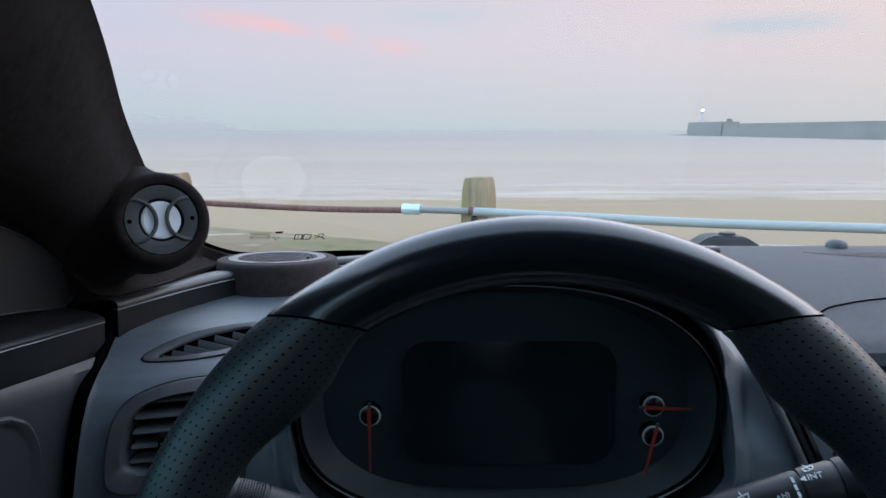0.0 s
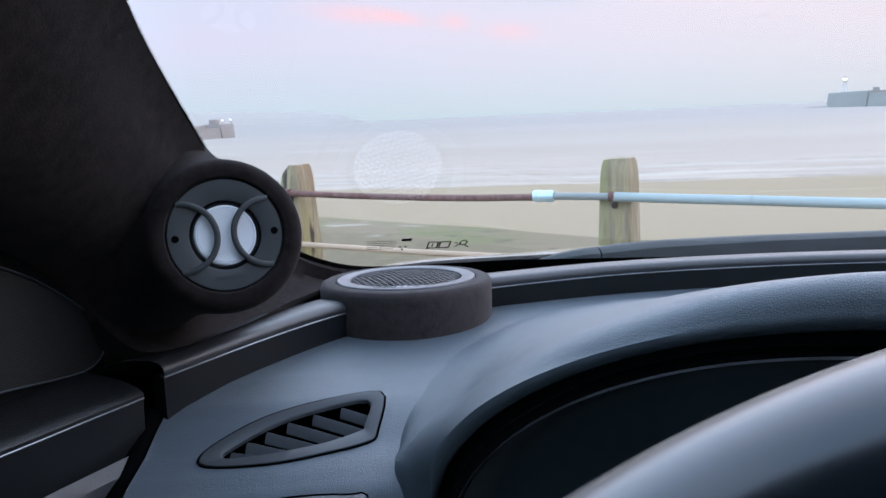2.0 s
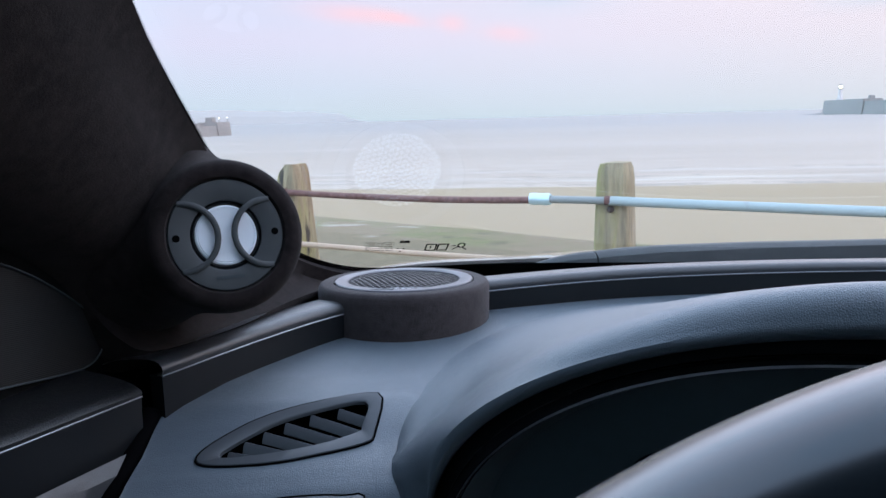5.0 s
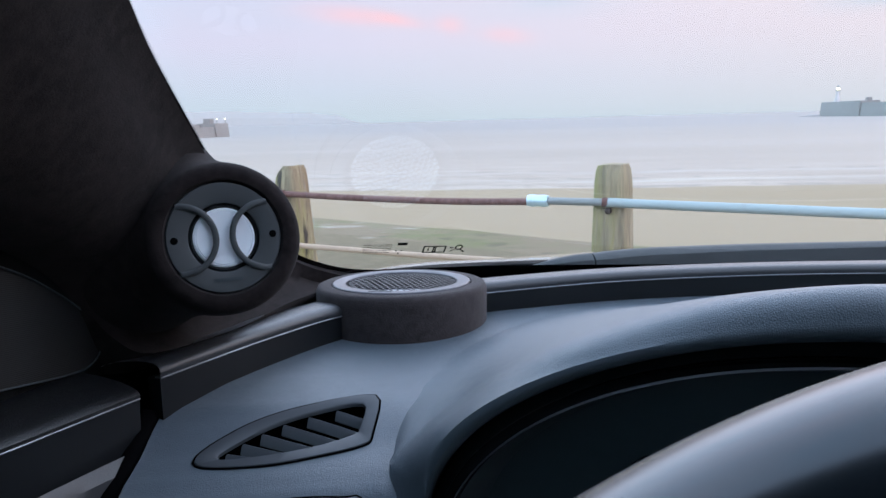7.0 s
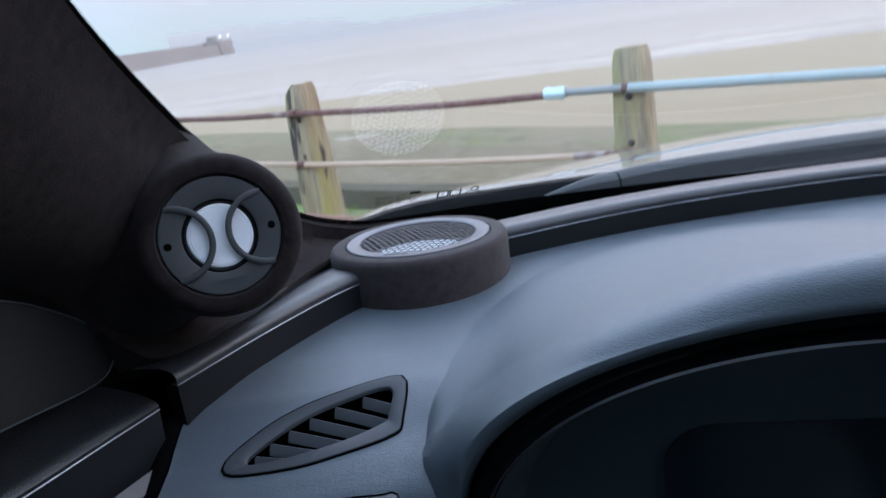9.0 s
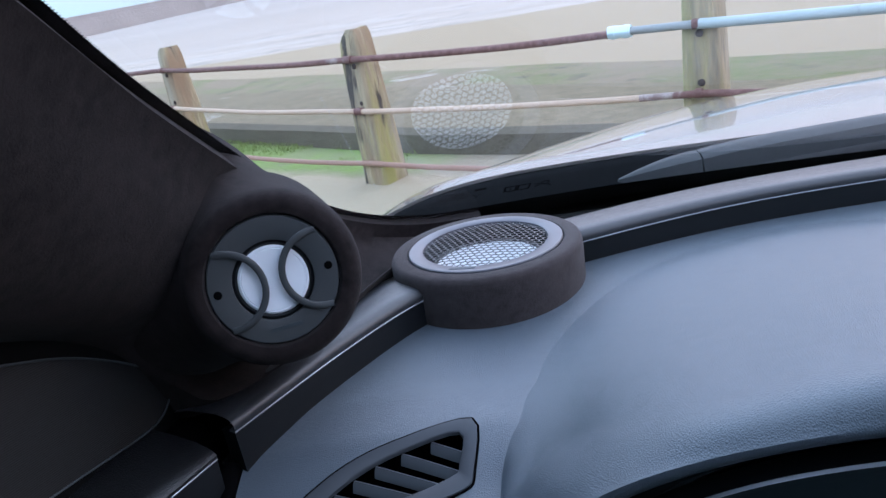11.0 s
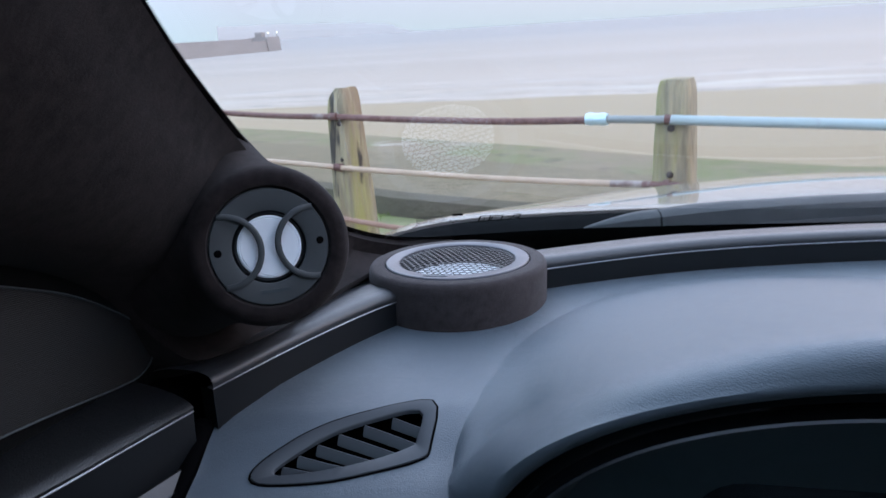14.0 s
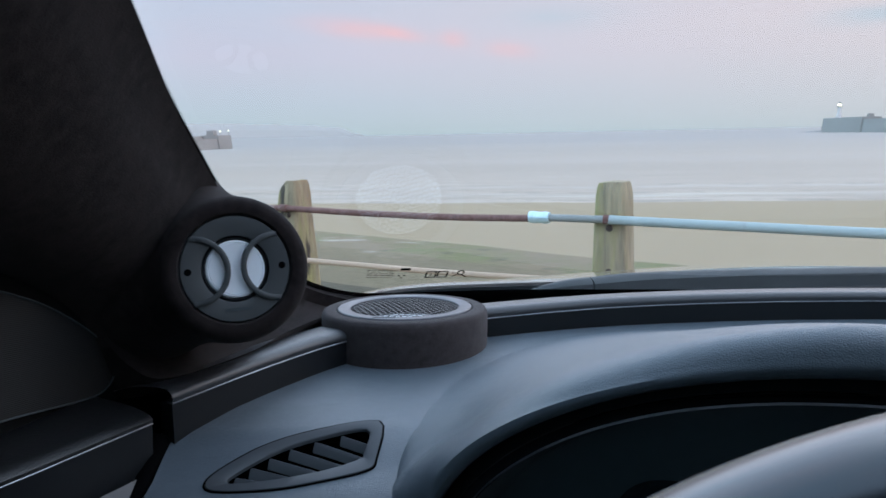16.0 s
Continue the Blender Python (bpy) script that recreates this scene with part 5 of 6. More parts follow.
part("screen", ribbon(rounded(0.172, 0.104, 0.022), 0.0035, V((0.053, 0.5785, 0.9815)) + CO, ax), SCREEN, cluster, "blank dark display", smooth=False)
for hx, hz, ang, L in ((-0.0585, 0.974, -90, 0.048), (0.168, 0.982, -2, 0.030), (0.1685, 0.957, -102, 0.034)):
    c = V((hx, 0.574, hz)) + CO
    hub = part("needle_hub", lathe([(0.0, 0.008), (0.0065, 0.008), (0.0082, 0.0066), (0.0086, 0.0), (0.0086, -0.004)], c, (0, -1, 0), 28), GLOSS, cluster, "clear needle boss")
    part("hub_ring", lathe([(0.0088, 0.0062), (0.0080, 0.0074), (0.0074, 0.0074), (0.0070, 0.0060)], c, (0, -1, 0), 28), RING_GLINT, hub, "pale ring standing for a glint")
    d = V((math.cos(radians(ang)), 0, math.sin(radians(ang))))
    s = V((-d.z, 0, d.x))
    bm = bmesh.new()
    o = c + V((0, -0.0095, 0))
    vs = [(-0.008, 0.0016), (L, 0.0006), (L, -0.0006), (-0.008, -0.0016)]
    ribbon(vs, 0.0012, o, (d, s, V((0, -1, 0))), bm=bm)
    part("needle", bm, REDNEEDLE, cluster, "thin red needle", smooth=False)
    part("needle_tail", ribbon([(-0.0125, 0.0010), (-0.0082, 0.0014), (-0.0082, -0.0014), (-0.0125, -0.0010)], 0.0012, o, (d, s, V((0, -1, 0)))), SLAT, cluster, smooth=False)

# ---- steering wheel ----
WC, WT, WR, WA = V((0.0479, 0.295, 0.9716)), 0.33, 0.1813, 0.0165
E2 = V((0, math.sin(WT), math.cos(WT)))
WN = V((0, -math.cos(WT), math.sin(WT)))
wheel = thing("steering_wheel", "black leather steering wheel with perforated grips", "steering wheel", WC)


def grip_k(deg):
    """How thick the rim is, round from its top."""
    d = abs((deg + 180) % 360 - 180)
    return interp(d, [0, 32, 36, 40, 44, 48, 52, 57, 62, 80, 112, 180], [1.0, 1.0, 1.30, 1.62, 1.71, 1.69, 1.55, 1.36, 1.26, 1.22, 1.0, 0.98])


def rim_mesh(d0, d1, extra=0.0, seg=None, k0=0.0, k1=0.0):
    seg = seg or max(2, int(abs(d1 - d0) / 1.5))
    bm = bmesh.new()
    uv = bm.loops.layers.uv.new("UVMap")
    rows = []
    for i in range(seg + 1):
        f = i / seg
        row = []
        for j in range(28):
            a = 2 * math.pi * j / 28
            ca, sa = math.cos(a), math.sin(a)
            # a seam is cut aslant: k0 and k1 turn its outer side on, its inner side back
            deg = (d0 + k0 * ca) * (1 - f) + (d1 + k1 * ca) * f
            u = radians(deg)
            rad = V((math.sin(u), 0, 0)) + E2 * math.cos(u)
            k = grip_k(deg)
            rr = WA * (k if ca < 0 else 1 + (k - 1) * 0.10) + extra
            row.append(rad * (WR + rr * ca) + WN * ((WA * 1.06 + extra) * sa))
        rows.append(row)
    grid(rows, close_v=True, bm=bm)
    bm.faces.ensure_lookup_table()
    for idx, f in enumerate(bm.faces):
        i, j = divmod(idx, 28)
        for lp, (di, dj) in zip(f.loops, ((0, 0), (1, 0), (1, 1), (0, 1))):
            lp[uv].uv = (radians(d0 + (d1 - d0) * (i + di) / seg) * WR, (j + dj) / 28 * 2 * math.pi * WA)
    bmesh.ops.recalc_face_normals(bm, faces=bm.faces)
    return bm


m = bpy.data.materials.new("perforated_leather")
m.use_nodes = True
n = Nodes(m.node_tree)
uvn = n.add("ShaderNodeTexCoord").outputs["UV"]
PITCH = 0.0042
sc = n.map(uvn, scale=(1 / PITCH, 1 / (PITCH * 0.80), 1))
su = n.add("ShaderNodeSeparateXYZ", {0: sc})
row_ = n.math("FLOOR", su.outputs[1])
sh_ = n.math("MULTIPLY", n.math("MODULO", row_, 2.0), 0.5)
fx = n.math("SUBTRACT", n.math("FRACT", n.math("ADD", su.outputs[0], sh_)), 0.5)
fy = n.math("SUBTRACT", n.math("FRACT", su.outputs[1]), 0.5)
rr = n.math("SQRT", n.math("ADD", n.math("POWER", fx, 2.0), n.math("POWER", fy, 2.0)))
hole = n.add("ShaderNodeMapRange", {0: rr, 1: 0.09, 2: 0.17, 3: 1.0, 4: 0.0}).outputs[0]
co = n.add("ShaderNodeTexCoord").outputs["Object"]
gr = n.noise(co, 900, 4.0)
# the holes' shade and teal window light are both put into this colour
colr = n.mix(hole, n.mix(gr, (0.013, 0.0195, 0.023, 1), (0.019, 0.028, 0.033, 1)), (0.004, 0.005, 0.005, 1))
ht = n.math("SUBTRACT", n.math("MULTIPLY", gr, 0.15), hole)
b = n.add("ShaderNodeBsdfPrincipled", {"Base Color": colr, "Roughness": n.math("MULTIPLY_ADD", gr, 0.15, 0.33), "Specular IOR Level": n.math("MULTIPLY_ADD", hole, -0.9, 0.9), "Normal": n.add("ShaderNodeBump", {"Strength": 0.25, "Distance": 0.0005, "Height": ht}).outputs[0]})
n.add("ShaderNodeOutputMaterial", {"Surface": b.outputs[0]})
PERF = m

SEAM, SKEW = 36.0, 5.5
part("rim_top", rim_mesh(-SEAM + 0.25, SEAM - 0.25, k0=-SKEW, k1=SKEW), LEATHER, wheel, "smooth black leather rim")
part("rim_grip", rim_mesh(-118, -SEAM - 0.25, k1=-SKEW), PERF, wheel, "perforated leather grip")
part("rim_grip", rim_mesh(SEAM + 0.25, 118, k0=SKEW), PERF, wheel, "perforated leather grip")
part("rim_bottom", rim_mesh(118.5, 241.5), LEATHER, wheel, "smooth black leather rim")
for d, k in ((-SEAM, -SKEW), (SEAM, SKEW), (118.2, 0), (241.8, 0)):
    part("rim_seam", rim_mesh(d - 0.3, d + 0.3, -0.0005, 1, k, k), DARK, wheel)
bm = lathe([(0, 0.010), (0.040, 0.008), (0.058, 0.0), (0.062, -0.012), (0.055, -0.03), (0.035, -0.05), (0.03, -0.1)], E2 * -0.03, WN, 40)
part("hub", bm, LEATHER, wheel)
for d in (-100, 100, 180):
    u = radians(d)
    rad = V((math.sin(u), 0, 0)) + E2 * math.cos(u)
    path = [rad * 0.055 + WN * 0.004, rad * 0.11 - WN * 0.002, rad * (WR - 0.006)]
    part("spoke", sweep(smooth_path(path, 5), [(-0.022, -0.006), (-0.022, 0.006), (0.022, 0.006), (0.022, -0.006)], up=WN), SATIN, wheel)

column = part("steering_column", lathe([(0.0, 0.0), (0.055, 0.0), (0.062, 0.02), (0.062, 0.16), (0.0, 0.16)], WC + V((0, 0.075, -0.085)), (0, 1, -0.34), 36), PANEL)
tagged(column, "dark plastic steering column shroud", "steering column")


# ---- stalks ----
def stalk(name, label, tip, base, flip):
    root = thing(name, label, "stalk", base)
    o = V(base)
    tip = V(tip)
    d = (tip - o).normalized()
    L = (tip - o).length
    prof = lambda pts: [(r, h) for r, h in pts]
    part("arm", lathe(prof([(0.0, 0.0), (0.0085, 0.0), (0.0105, L * 0.35), (0.0125, L * 0.62), (0.0, L * 0.62)]), (0, 0, 0), d, 32), STALK, root)
    part("turning_ring", lathe([(0.0, L * 0.62), (0.0126, L * 0.62), (0.0128, L * 0.665), (0.0121, L * 0.668), (0.0121, L * 0.674), (0.0134, L * 0.678), (0.0136, L * 0.79), (0.0130, L * 0.795), (0.0130, L * 0.802), (0.0, L * 0.802)], (0, 0, 0), d, 40), STALK, root, "turning ring")
    # fine knurls on its grip side
    r_, u_, n_ = frame_of(d)
    bm = bmesh.new()
    a0, a1 = (0, 360) if flip else (-150, 10)
    na, nl = int((a1 - a0) / 6.5), 9
    for i in range(na):
        a = radians(a0 + (a1 - a0) * i / na)
        e, t_ = r_ * math.cos(a) + u_ * math.sin(a), u_ * math.cos(a) - r_ * math.sin(a)
        for q in range(nl):
            o = d * (L * (0.690 + 0.092 * q / (nl - 1))) + e * 0.0133
            w, l = 0.00050, L * 0.0042
            base = [bm.verts.new(o + t_ * sx * w + d * sy * l) for sx, sy in ((-1, -1), (1, -1), (1, 1), (-1, 1))]
            top = [bm.verts.new(o + e * 0.0008 + t_ * sx * w * 0.6 + d * sy * l * 0.6) for sx, sy in ((-1, -1), (1, -1), (1, 1), (-1, 1))]
            bm.faces.new(top)
            for s_ in range(4):
                bm.faces.new((base[s_], base[(s_ + 1) % 4], top[(s_ + 1) % 4], top[s_]))
    bmesh.ops.recalc_face_normals(bm, faces=bm.faces)
    part("knurled_grip", bm, STALK, root, "finely knurled grip", smooth=False)
    part("end_cap", lathe(prof([(0.0, L * 0.80), (0.0138, L * 0.803), (0.0142, L * 0.82), (0.0136, L * 0.955), (0.0120, L * 0.99), (0.0095, L), (0.0, L)]), (0, 0, 0), d, 32), STALK, root, "rounded end cap")
    return root, d, L


def print_at(root, d, L, f, words, size, roll, rad=0.0135):
    """Words printed on the stalk's side that faces the driver."""
    face = V((0, -0.80, 0.60))
    face = (face - d * face.dot(d)).normalized()
    face = Matrix.Rotation(roll, 4, d) @ face
    xa = d if d.x > 0 else -d
    ya = face.cross(xa).normalized()
    m4 = Matrix((xa, ya, face)).transposed().to_4x4()
    m4.translation = d * (L * f) + face * rad
    return m4


right, d, L = stalk("wiper_stalk", "black plastic wiper stalk with white printed symbols", (0.257, 0.398, 1.010), (0.105, 0.415, 0.958), False)
text_part("print", "INT", 0.0052, print_at(right, d, L, 0.722, "", 0, -0.42, 0.0138), WHITEPRINT, right)
text_part("print", "HI", 0.0046, print_at(right, d, L, 0.605, "", 0, 0.05, 0.0127), WHITEPRINT, right)


def mark(root, m4, pts, name="print"):
    bm = bmesh.new()
    for poly in pts:
        bm.faces.new([bm.verts.new(m4 @ V((x, y, 0.0002))) for x, y in poly])
    part(name, bm, WHITEPRINT, root, smooth=False)


tri = [[(-0.0022, 0), (0.0014, 0.0017), (0.0014, -0.0017)]]
mark(right, print_at(right, d, L, 0.682, "", 0, -0.42, 0.0138), tri)
mark(right, print_at(right, d, L, 0.580, "", 0, 0.05, 0.0127), [[(0.0, 0.0015), (-0.0015, -0.0013), (0.0015, -0.0013)]])
mark(right, print_at(right, d, L, 0.648, "", 0, -0.25, 0.0129), [[(-0.0008, y), (0.0008, y), (0.0008, y + 0.0034), (-0.0008, y + 0.0034)] for y in (-0.007, -0.0026, 0.0018)])
wsym = [[(-0.0034, 0.0012), (0.0034, 0.0024), (0.0030, 0.0030), (-0.0034, 0.0018)], [(-0.0026, -0.0020), (0.0024, -0.0012), (0.0024, -0.0006), (-0.0026, -0.0014)], [(-0.0034, 0.0014), (-0.0028, 0.0014), (-0.0020, -0.0018), (-0.0026, -0.0018)],
        [(0.0028, 0.0026), (0.0034, 0.0026), (0.0026, -0.0008), (0.0020, -0.0008)], [(-0.002, 0.0044), (-0.0014, 0.0044), (0.0010, -0.0004), (0.0004, -0.0004)]]
mark(right, print_at(right, d, L, 0.715, "", 0, -0.85, 0.0138), wsym)
mark(right, print_at(right, d, L, 0.47, "", 0, -0.25, 0.0118), wsym)
left, d, L = stalk("light_stalk", "black plastic light stalk with white printed symbols", (-0.147, 0.398, 0.997), (-0.016, 0.415, 0.955), True)
beam = [[(-0.0036, y), (-0.0006, y + 0.0003), (-0.0006, y + 0.0008), (-0.0036, y + 0.0005)] for y in (-0.0026, -0.0013, 0.0, 0.0013)]
ringp = [[(0.0002 + 0.0028 * max(-0.1, math.cos(a)) * q, 0.0028 * math.sin(a) * q) for a, q in ((a0, 0.8), (a0, 1.0), (a0 + 0.42, 1.0), (a0 + 0.42, 0.8))] for a0 in [i * 0.42 for i in range(15)]]
mark(left, print_at(left, d, L, 0.595, "", 0, 0.1, 0.0128), beam + ringp)
mark(left, print_at(left, d, L, 0.50, "", 0, 0.1, 0.0121), [[(-0.0006, -0.005), (0.0, -0.005), (0.0, 0.005), (-0.0006, 0.005)], [(0.001, 0.002), (0.003, 0.002), (0.003, 0.0026), (0.001, 0.0026)], [(0.001, -0.001), (0.003, -0.001), (0.003, -0.0004), (0.001, -0.0004)]])

# ---- pillar trim, with the speaker boss ----
SC = V((-0.2302, 0.606, 1.127))
SN = V((0.50, -0.84, 0.20)).normalized()


SHEET_B = [(-0.26, -0.20, 1.50), (-0.30, -0.02, 1.40), (-0.33, 0.14, 1.29), (-0.34, 0.33, 1.205), (-0.336, 0.42, 1.176), (-0.326, 0.49, 1.158), (-0.318, 0.555, 1.130), (-0.312, 0.592, 1.102), (-0.298, 0.606, 1.072),
           (-0.278, 0.612, 1.0625), (-0.2515, 0.660, 1.0630), (-0.2430, 0.715, 1.0635), (-0.2330, 0.765, 1.0620)]


def build_pillar():
    """The trim between the glass edge and the door corner, as one swelling skin with a turned edge."""
    A = PILLAR_EDGE + CORNER + BASE_EDGE[:1]
    a = smooth_path([(x, y, 0) for x, y in A], 8)
    bb = smooth_path(SHEET_B, 8)
    rows = []
    for i, (p, q) in enumerate(zip(a, bb)):
        t = (a[min(i + 1, len(a) - 1)] - a[max(i - 1, 0)]).normalized()
        s = V((t.y, -t.x, 0)) if V((t.y, -t.x, 0)).dot(V((MID, 0.3, 0)) - p) < 0 else V((-t.y, t.x, 0))
        k = interp(p.y, [0.70, 0.80], [1.0, 0.0])
        off, deep = -0.001 - 0.0048 * k, 0.009 + 0.0062 * k
        e0 = on_glass(p.x + s.x * 0.004, p.y + s.y * 0.004, 0.0035)
        e1 = on_glass(p.x + s.x * off, p.y + s.y * off, deep)
        e2 = on_glass(p.x + s.x * (off + 0.006), p.y + s.y * (off + 0.006), deep + 0.008)
        swell = V((0.45, -0.80, -0.30)) * interp(p.y, [0.2, 0.5, 0.7, 0.8, 0.87], [0.03, 0.034, 0.030, 0.018, 0.006])
        row = [e0, e1]
        for k in range(15):
            f = k / 14
            row.append(e2.lerp(q, f) + swell * (math.sin(math.pi * f ** 0.8) ** 0.9 if 0 < f < 1 else 0))
        row.append(q + V((-0.03, 0.01, -0.02)))
        rows.append(row)
    bm = grid(rows)
    bmesh.ops.recalc_face_normals(bm, faces=bm.faces)
    return bm


def boss_mesh():
    """The swelling round the speaker, running back into the pillar."""
    r, u, n = frame_of(SN)
    prof = [(0.0, -0.006), (0.0290, -0.006), (0.0290, 0.0004), (0.0300, 0.0022), (0.0330, 0.0030), (0.0362, 0.0022), (0.0388, -0.0010), (0.0402, -0.007), (0.0408, -0.018), (0.0412, -0.032), (0.0416, -0.048), (0.0418, -0.075)]
    rows = []
    for i in range(96):
        a = 2 * math.pi * i / 96
        d = r * math.cos(a) + u * math.sin(a)
        left = max(0.0, math.cos(a - radians(165))) ** 1.5
        up = max(0.0, math.cos(a - radians(95))) ** 3
        row = []
        for rad, h in prof:
            g = max(0.0, (-h - 0.006) / 0.06)
            row.append(SC + d * (rad + left * 0.085 * g ** 1.15 + up * 0.004 * g ** 1.5) + n * h)
        rows.append(row)
    bm = grid(rows, close_u=True)
    bmesh.ops.remove_doubles(bm, verts=bm.verts, dist=1e-6)
    bmesh.ops.recalc_face_normals(bm, faces=bm.faces)
    return bm


pillar = thing("pillar_trim", "windscreen pillar trim covered in brown suede, darkened as in shade", "pillar trim", kind="structure")
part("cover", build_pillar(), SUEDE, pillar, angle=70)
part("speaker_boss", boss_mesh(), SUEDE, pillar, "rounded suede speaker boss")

# added block that blacks out daylight showing behind the dash end
tagged(part("corner_seal", block((0.09, 0.13, 0.06), (-0.336, 0.650, 1.018), 0.006), DARK), "added black block filling the gap behind the dashboard end", "seal")

# ---- the pillar speaker ----
speaker = thing("pillar_speaker", "round grey pillar tweeter with white ceramic dome and guard arcs", "speaker", SC)
sr, su_, sn = frame_of(SN)
part("faceplate", lathe([(0.01776, -0.00094), (0.01776, 0.00094), (0.01870, 0.00131), (0.02805, 0.00131), (0.02861, 0.00075), (0.02880, -0.00281)], (0, 0, 0), SN, 72), PLATE, speaker, "dark grey face plate")
part("surround", lathe([(0.01533, -0.00112), (0.01646, 0.00019), (0.01776, -0.00075), (0.01786, -0.00374)], (0, 0, 0), SN, 64), SATIN, speaker, "black rubber surround")
part("dome", lathe([(0.0, -0.0010), (0.0056, -0.0009), (0.0103, -0.0006), (0.0138, -0.0002), (0.01405, -0.0006), (0.0144, -0.0002), (0.0150, -0.0003), (0.01552, -0.0009)], (0, 0, 0), SN, 64), CERAMIC, speaker, "white ceramic dome")
for sgn in (-1, 1):
    c0 = sr * (0.02132 * sgn)
    pts = []
    for i in range(61):
        a = radians(180 * (sgn > 0) - 135 + 270 * i / 60)
        p = c0 + sr * (0.01720 * math.cos(a)) + su_ * (0.01720 * math.sin(a))
        if p.length < 0.02850:
            pts.append(p + sn * (0.0016 + 0.0009 * min(1.0, max(0.0, (0.0285 - p.length) / 0.006))))
    part("guard_arc", sweep(pts, [(-0.0015, -0.00168), (-0.0015, -0.0001), (-0.0011, 0.0002), (0.0011, 0.0002), (0.0015, -0.0001), (0.0015, -0.00168)], up=SN), PLATE, speaker, "curved guard arc")
    part("screw_hole", lathe([(0.0, 0.00159), (0.00168, 0.00159), (0.00187, 0.00131)], sr * (0.02450 * sgn), SN, 20), DARK, speaker)
part("maker_mark", ribbon([(-0.00701, -0.00084), (0.00701, -0.00084), (0.00701, 0.00084), (-0.00701, 0.00084)], 0.00023, sn * 0.00140 - su_ * 0.02169, (sr, su_, sn)), MARK, speaker, smooth=False)

# ---- the dash speaker pod ----
PC = V((-0.1747, 0.778, 1.0660))
PN = V((0.0, 0.045, 1.0)).normalized()
pod = thing("dash_speaker", "round midrange speaker in a brown suede pod on the dashboard", "speaker", PC)
pod.scale = (0.957, 0.957, 0.957)
part("pod_body", lathe([(0.0, -0.022), (0.0535, -0.022), (0.0535, -0.0006), (0.0545, 0.0004), (0.0620, 0.0004), (0.0642, -0.0006), (0.0656, -0.0035), (0.0658, -0.008), (0.0654, -0.024), (0.0650, -0.050)], (0, 0, 0), PN, 96), PODSUEDE, pod, "suede wrapped housing")
part("trim_ring", lathe([(0.0425, -0.0020), (0.0430, 0.0006), (0.0440, 0.0012), (0.0524, 0.0012), (0.0530, 0.0006), (0.0532, -0.002)], (0, 0, 0), PN, 96), SILVER, pod, "satin alloy ring")
part("cone", lathe([(0.0, -0.0160), (0.012, -0.0157), (0.020, -0.0149), (0.029, -0.0136), (0.0360, -0.0122)], (0, 0, 0), PN, 64), CONEWHITE, pod, "white ceramic cone")
part("cone_surround", lathe([(0.0358, -0.0125), (0.0375, -0.0114), (0.0400, -0.0122), (0.0430, -0.0128), (0.0432, -0.0030), (0.0436, -0.0022)], (0, 0, 0), PN, 64), SATIN, pod, "black rubber surround")
pr, pu, pn = frame_of(PN, (0, 1, 0))


def hex_mesh(R, cell, wall, dome):
    """A hexagonal wire mesh, slightly domed."""
    bm = bmesh.new()
    w, h = cell, cell * math.sqrt(3) / 2
    n = int(R / h) + 2
    put = lambda x, y, z: bm.verts.new(pr * x + pu * y + pn * (dome * (1 - (x * x + y * y) / (R * R)) + z))
    for j in range(-n, n + 1):
        for i in range(-n, n + 1):
            cx, cy = (i + 0.5 * (j & 1)) * w, j * h
            if math.hypot(cx, cy) > R:
                continue
            oo = cell / math.sqrt(3)
            ii = oo - wall
            o = [put(cx + oo * math.sin(k * math.pi / 3), cy + oo * math.cos(k * math.pi / 3), 0) for k in range(6)]
            q = [put(cx + ii * math.sin(k * math.pi / 3), cy + ii * math.cos(k * math.pi / 3), 0) for k in range(6)]
            d = [put(cx + ii * math.sin(k * math.pi / 3), cy + ii * math.cos(k * math.pi / 3), -0.0003) for k in range(6)]
            for k in range(6):
                l = (k + 1) % 6
                bm.faces.new((o[k], o[l], q[l], q[k]))
                bm.faces.new((q[k], q[l], d[l], d[k]))
    return bm


part("grille", hex_mesh(0.0425, 0.0047, 0.00046, 0.0024), MESH, pod, "hexagonal steel mesh", smooth=False)
part("maker_mark", ribbon([(-0.0085, -0.0011), (0.0085, -0.0011), (0.0085, 0.0011), (-0.0085, 0.0011)], 0.0002, pn * 0.00125 + pr * -0.006 - pu * 0.0470, (pr, pu, pn)), MARK, pod, smooth=False)

# ---- driver's door trim ----
door = thing("door_trim", "dark grey door card with a gloss black band and bright strip", "door panel", (-0.30, 0.3, 0.8))
OO = -V(door.location)
DL = smooth_path([(-0.345, -0.50, 1.068), (-0.340, 0.0, 1.066), (-0.327, 0.25, 1.062), (-0.305, 0.44, 1.0545), (-0.287, 0.525, 1.0500), (-0.2725, 0.584, 1.0470)], 8)
dl = [p + OO for p in DL]
part("trim_band", sweep(dl, [(0.0, -0.001), (-0.0005, -0.026), (-0.010, -0.026), (-0.010, -0.001)]), SATIN, door, "gloss black trim band")
part("bright_strip", sweep(dl, [(0.0002, -0.0004), (0.0006, -0.0002), (0.0006, 0.0001), (0.0004, 0.0003), (-0.004, 0.0006), (-0.004, -0.0004)]), CHROME, door, "thin bright metal strip")
part("rail", sweep(dl, [(0.0002, 0.0007), (0.0006, 0.0022), (-0.0012, 0.0040), (-0.0050, 0.0056), (-0.0120, 0.0074), (-0.0240, 0.0088), (-0.0420, 0.0096), (-0.0600, 0.0096), (-0.0620, -0.03), (-0.004, -0.03)]), SHADED_RAIL, door, "soft black rail")
DLY, DLX, DLZ = [p.y for p in DL], [p.x for p in DL], [p.z for p in DL]


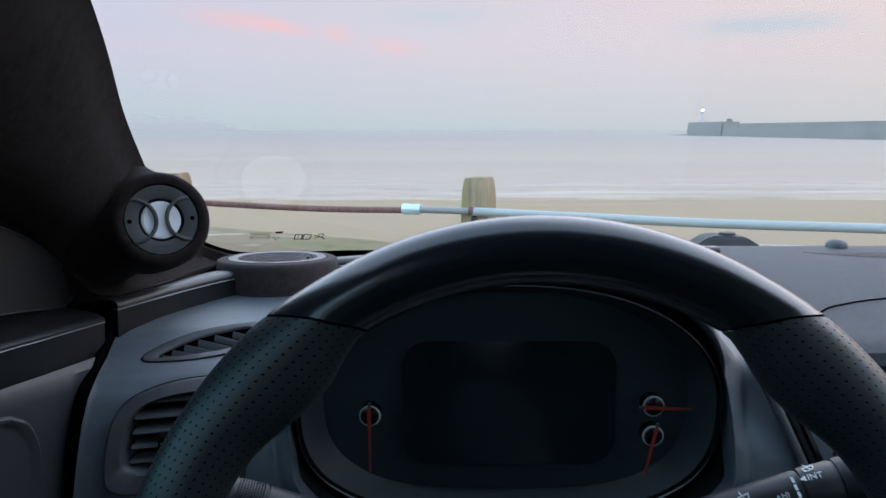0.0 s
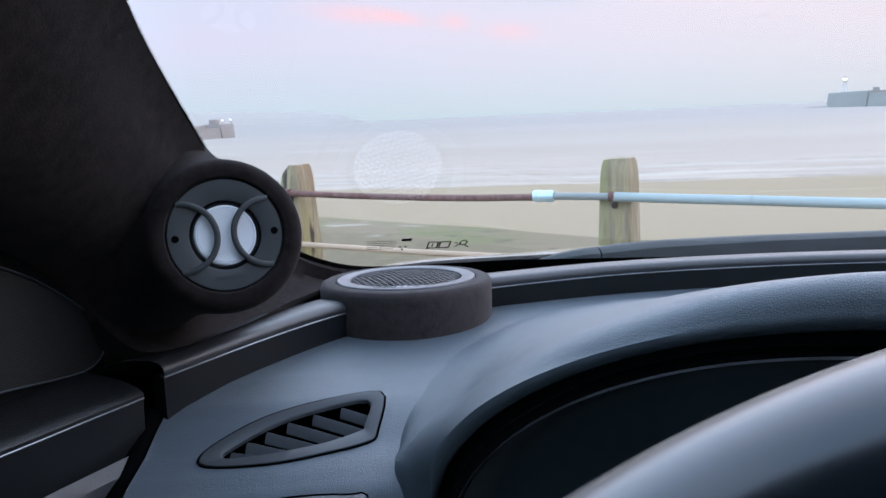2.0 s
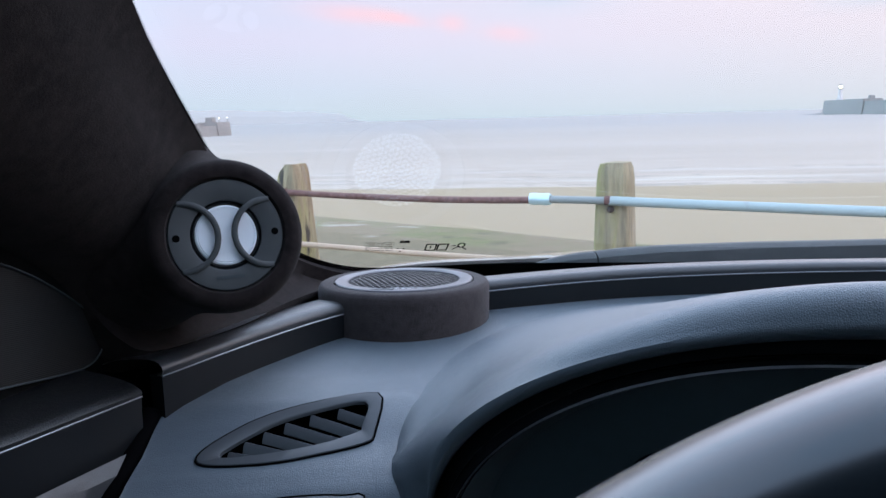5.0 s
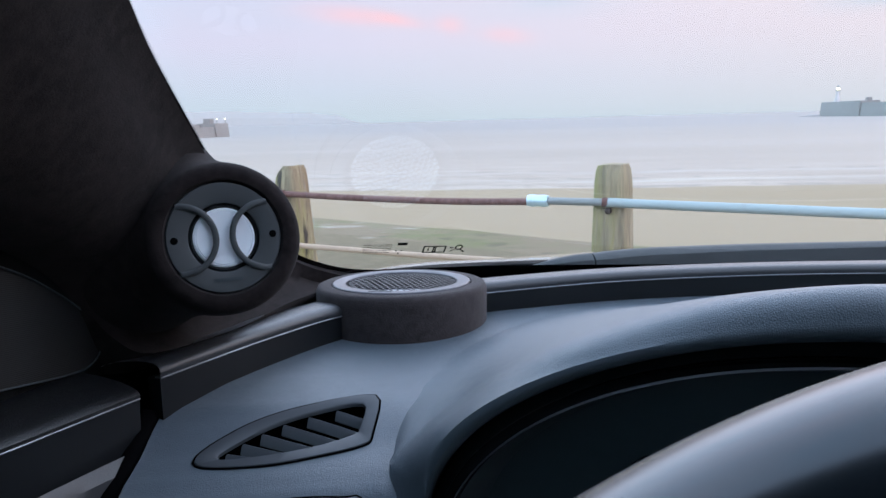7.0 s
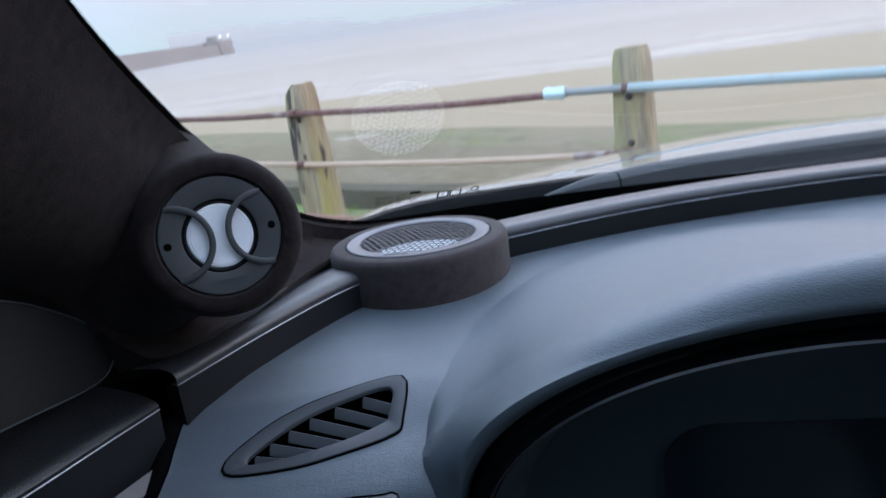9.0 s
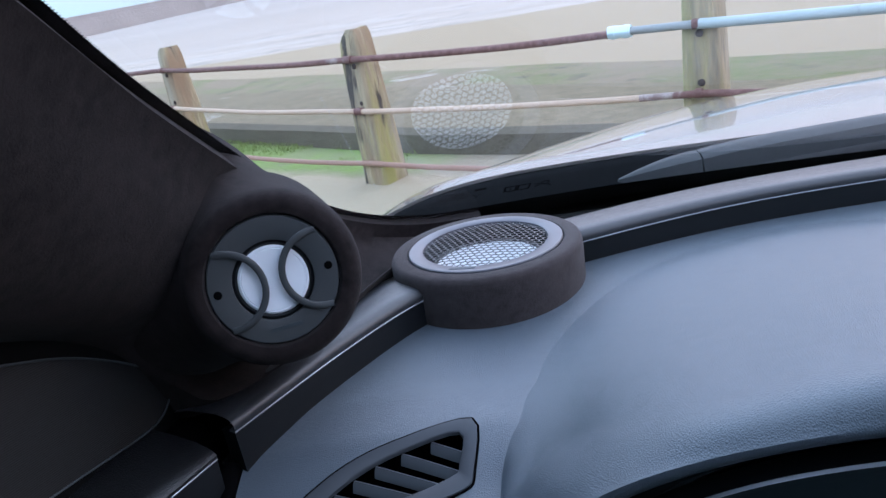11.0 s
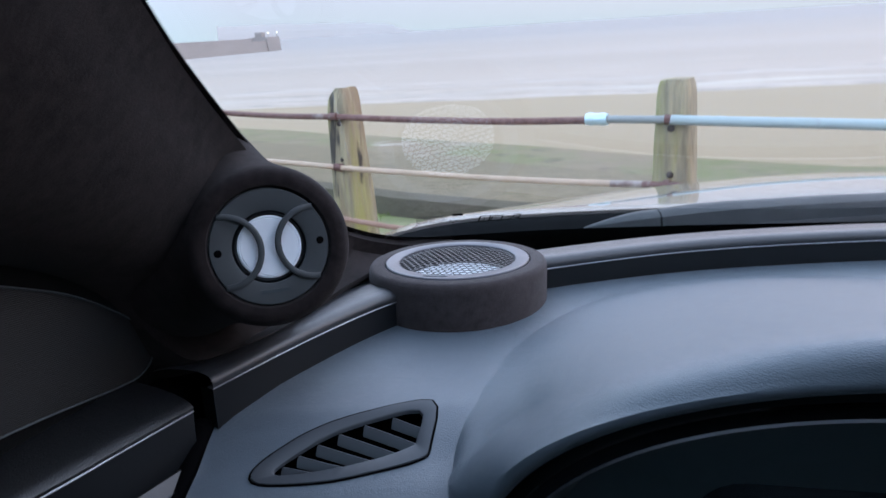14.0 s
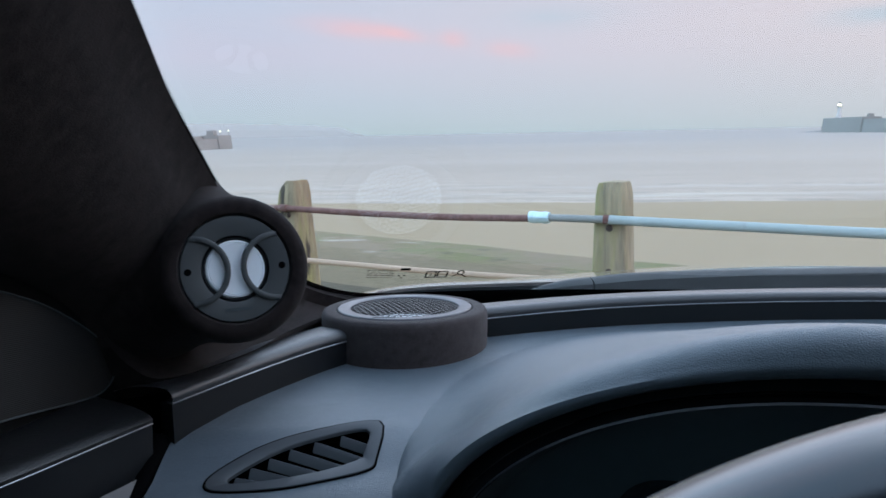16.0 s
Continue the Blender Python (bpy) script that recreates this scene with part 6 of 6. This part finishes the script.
def card_pt(s, d, lift=0.0):
    """A point of the door card: s along the door, d below its rail."""
    k = interp(s, [0.30, 0.40, 0.50, 0.585], [0, 0.06, 0.50, 1.0])
    dx = interp(d, [0.025, 0.030, 0.06, 0.12, 0.22, 0.45], [0.001, 0.003, -0.002, -0.010, -0.020, -0.030])
    dy = interp(d, [0.025, 0.030, 0.06, 0.12, 0.22, 0.45], [-0.004, -0.018, -0.042, -0.070, -0.089, -0.108])
    return V((interp(s, DLY, DLX) + dx + lift, s + dy * k, interp(s, DLY, DLZ) - d)) + OO


rows = [[card_pt(s, d) for d in (0.025, 0.030, 0.042, 0.06, 0.09, 0.12, 0.17, 0.22, 0.45)] for s in DLY]
bm = grid(rows)
e = rows[-1]
grid([e, [p + V((-0.05, 0.004, 0)) for p in e]], bm=bm)
bmesh.ops.recalc_face_normals(bm, faces=bm.faces)
part("card", bm, CARD, door, "moulded grey door card")
hp = smooth_path([(0.486, 0.044, 0), (0.500, 0.048, 0), (0.514, 0.054, 0), (0.528, 0.066, 0), (0.538, 0.082, 0), (0.544, 0.106, 0), (0.540, 0.140, 0), (0.50, 0.150, 0), (0.40, 0.150, 0), (0.36, 0.120, 0), (0.36, 0.060, 0), (0.40, 0.043, 0), (0.45, 0.042, 0)], 5, closed=True)
hc = V((0.45, 0.095, 0))
bm = grid([[card_pt(*(hc + (p - hc) * g).xy, a) for p in hp] for a, g in ((-0.002, 1.05), (0.0015, 1.03), (0.0032, 1.0), (0.0030, 0.965), (0.0008, 0.94), (0.0006, 0.90), (0.0006, 0.5), (0.0006, 0.02))], close_v=True)
bmesh.ops.recalc_face_normals(bm, faces=bm.faces)
part("handle_bowl", bm, CARD, door, "rounded door handle bowl")

# the shaded gap between door and dash, drawn as a void-black tube
tagged(part("door_seal", tube(smooth_path([(-0.2760, 0.597, 1.032), (-0.2735, 0.575, 1.019), (-0.2715, 0.553, 1.009), (-0.2715, 0.536, 0.995), (-0.2780, 0.524, 0.95), (-0.290, 0.517, 0.87), (-0.310, 0.511, 0.7)], 5), 0.0062, 12), DARK), "black tube standing in for the shaded gap beside the dashboard", "door seal")

# sail panel in front of the door glass
sail = thing("sail_panel", "dark ribbed speaker cloth panel in the corner of the door", "trim panel", (-0.31, 0.55, 1.06))
SO = -V(sail.location)
sp_ = smooth_path([(0.44, 1.080, 0), (0.537, 1.066, 0), (0.585, 1.058, 0), (0.603, 1.058, 0), (0.612, 1.066, 0), (0.609, 1.080, 0), (0.582, 1.104, 0), (0.548, 1.124, 0), (0.48, 1.150, 0), (0.40, 1.160, 0), (0.38, 1.10, 0)], 5, closed=True)
sx = lambda y: -0.312 - 0.10 * (0.6 - y)
bm = bmesh.new()
bm.faces.new([bm.verts.new(V((sx(p.x), p.x, p.y)) + SO) for p in sp_])
bmesh.ops.recalc_face_normals(bm, faces=bm.faces)
m = bpy.data.materials.new("ribbed_cloth")
m.use_nodes = True
n = Nodes(m.node_tree)
co = n.add("ShaderNodeTexCoord").outputs["Object"]
wv = n.add("ShaderNodeTexWave", {"Vector": n.map(co, rot=(radians(8), 0, 0)), "Scale": 330.0, "Distortion": 0.3})
wv.bands_direction = "Z"
f = wv.outputs[1]
b = n.add("ShaderNodeBsdfPrincipled", {"Base Color": n.mix(f, (0.0014, 0.0017, 0.0018, 1), (0.0042, 0.0048, 0.005, 1)), "Roughness": 0.7, "Normal": n.add("ShaderNodeBump", {"Strength": 0.3, "Distance": 0.0004, "Height": f}).outputs[0]})
n.add("ShaderNodeOutputMaterial", {"Surface": b.outputs[0]})
part("cloth", bm, m, sail, smooth=False)
part("piping", tube([V((sx(p.x) + 0.001, p.x, p.y)) + SO for p in sp_], 0.0005, 8, closed=True), MARK, sail, "thin raised edge")
rim_ = smooth_path([(0.36, 1.068, 0), (0.50, 1.058, 0), (0.585, 1.048, 0), (0.612, 1.045, 0), (0.628, 1.056, 0), (0.630, 1.090, 0), (0.600, 1.125, 0), (0.56, 1.15, 0), (0.48, 1.175, 0), (0.36, 1.185, 0)], 4, closed=True)
bm = grid([[V((sx(p.x) - d, p.x, p.y)) + SO for p in rim_] for d in (0.0015, 0.012)], close_v=True)
bm.faces.new([bm.verts.new(V((sx(p.x) - 0.0015, p.x, p.y)) + SO) for p in rim_])
bmesh.ops.remove_doubles(bm, verts=bm.verts, dist=1e-6)
bmesh.ops.recalc_face_normals(bm, faces=bm.faces)
part("inner_panel", bm, SAILBLACK, sail, "matt black panel round the cloth")
bm = block((0.012, 0.25, 0.24), V((-0.345, 0.545, 1.11)) + SO, 0.004)
part("backing", bm, SATIN, sail, "black plastic backing")
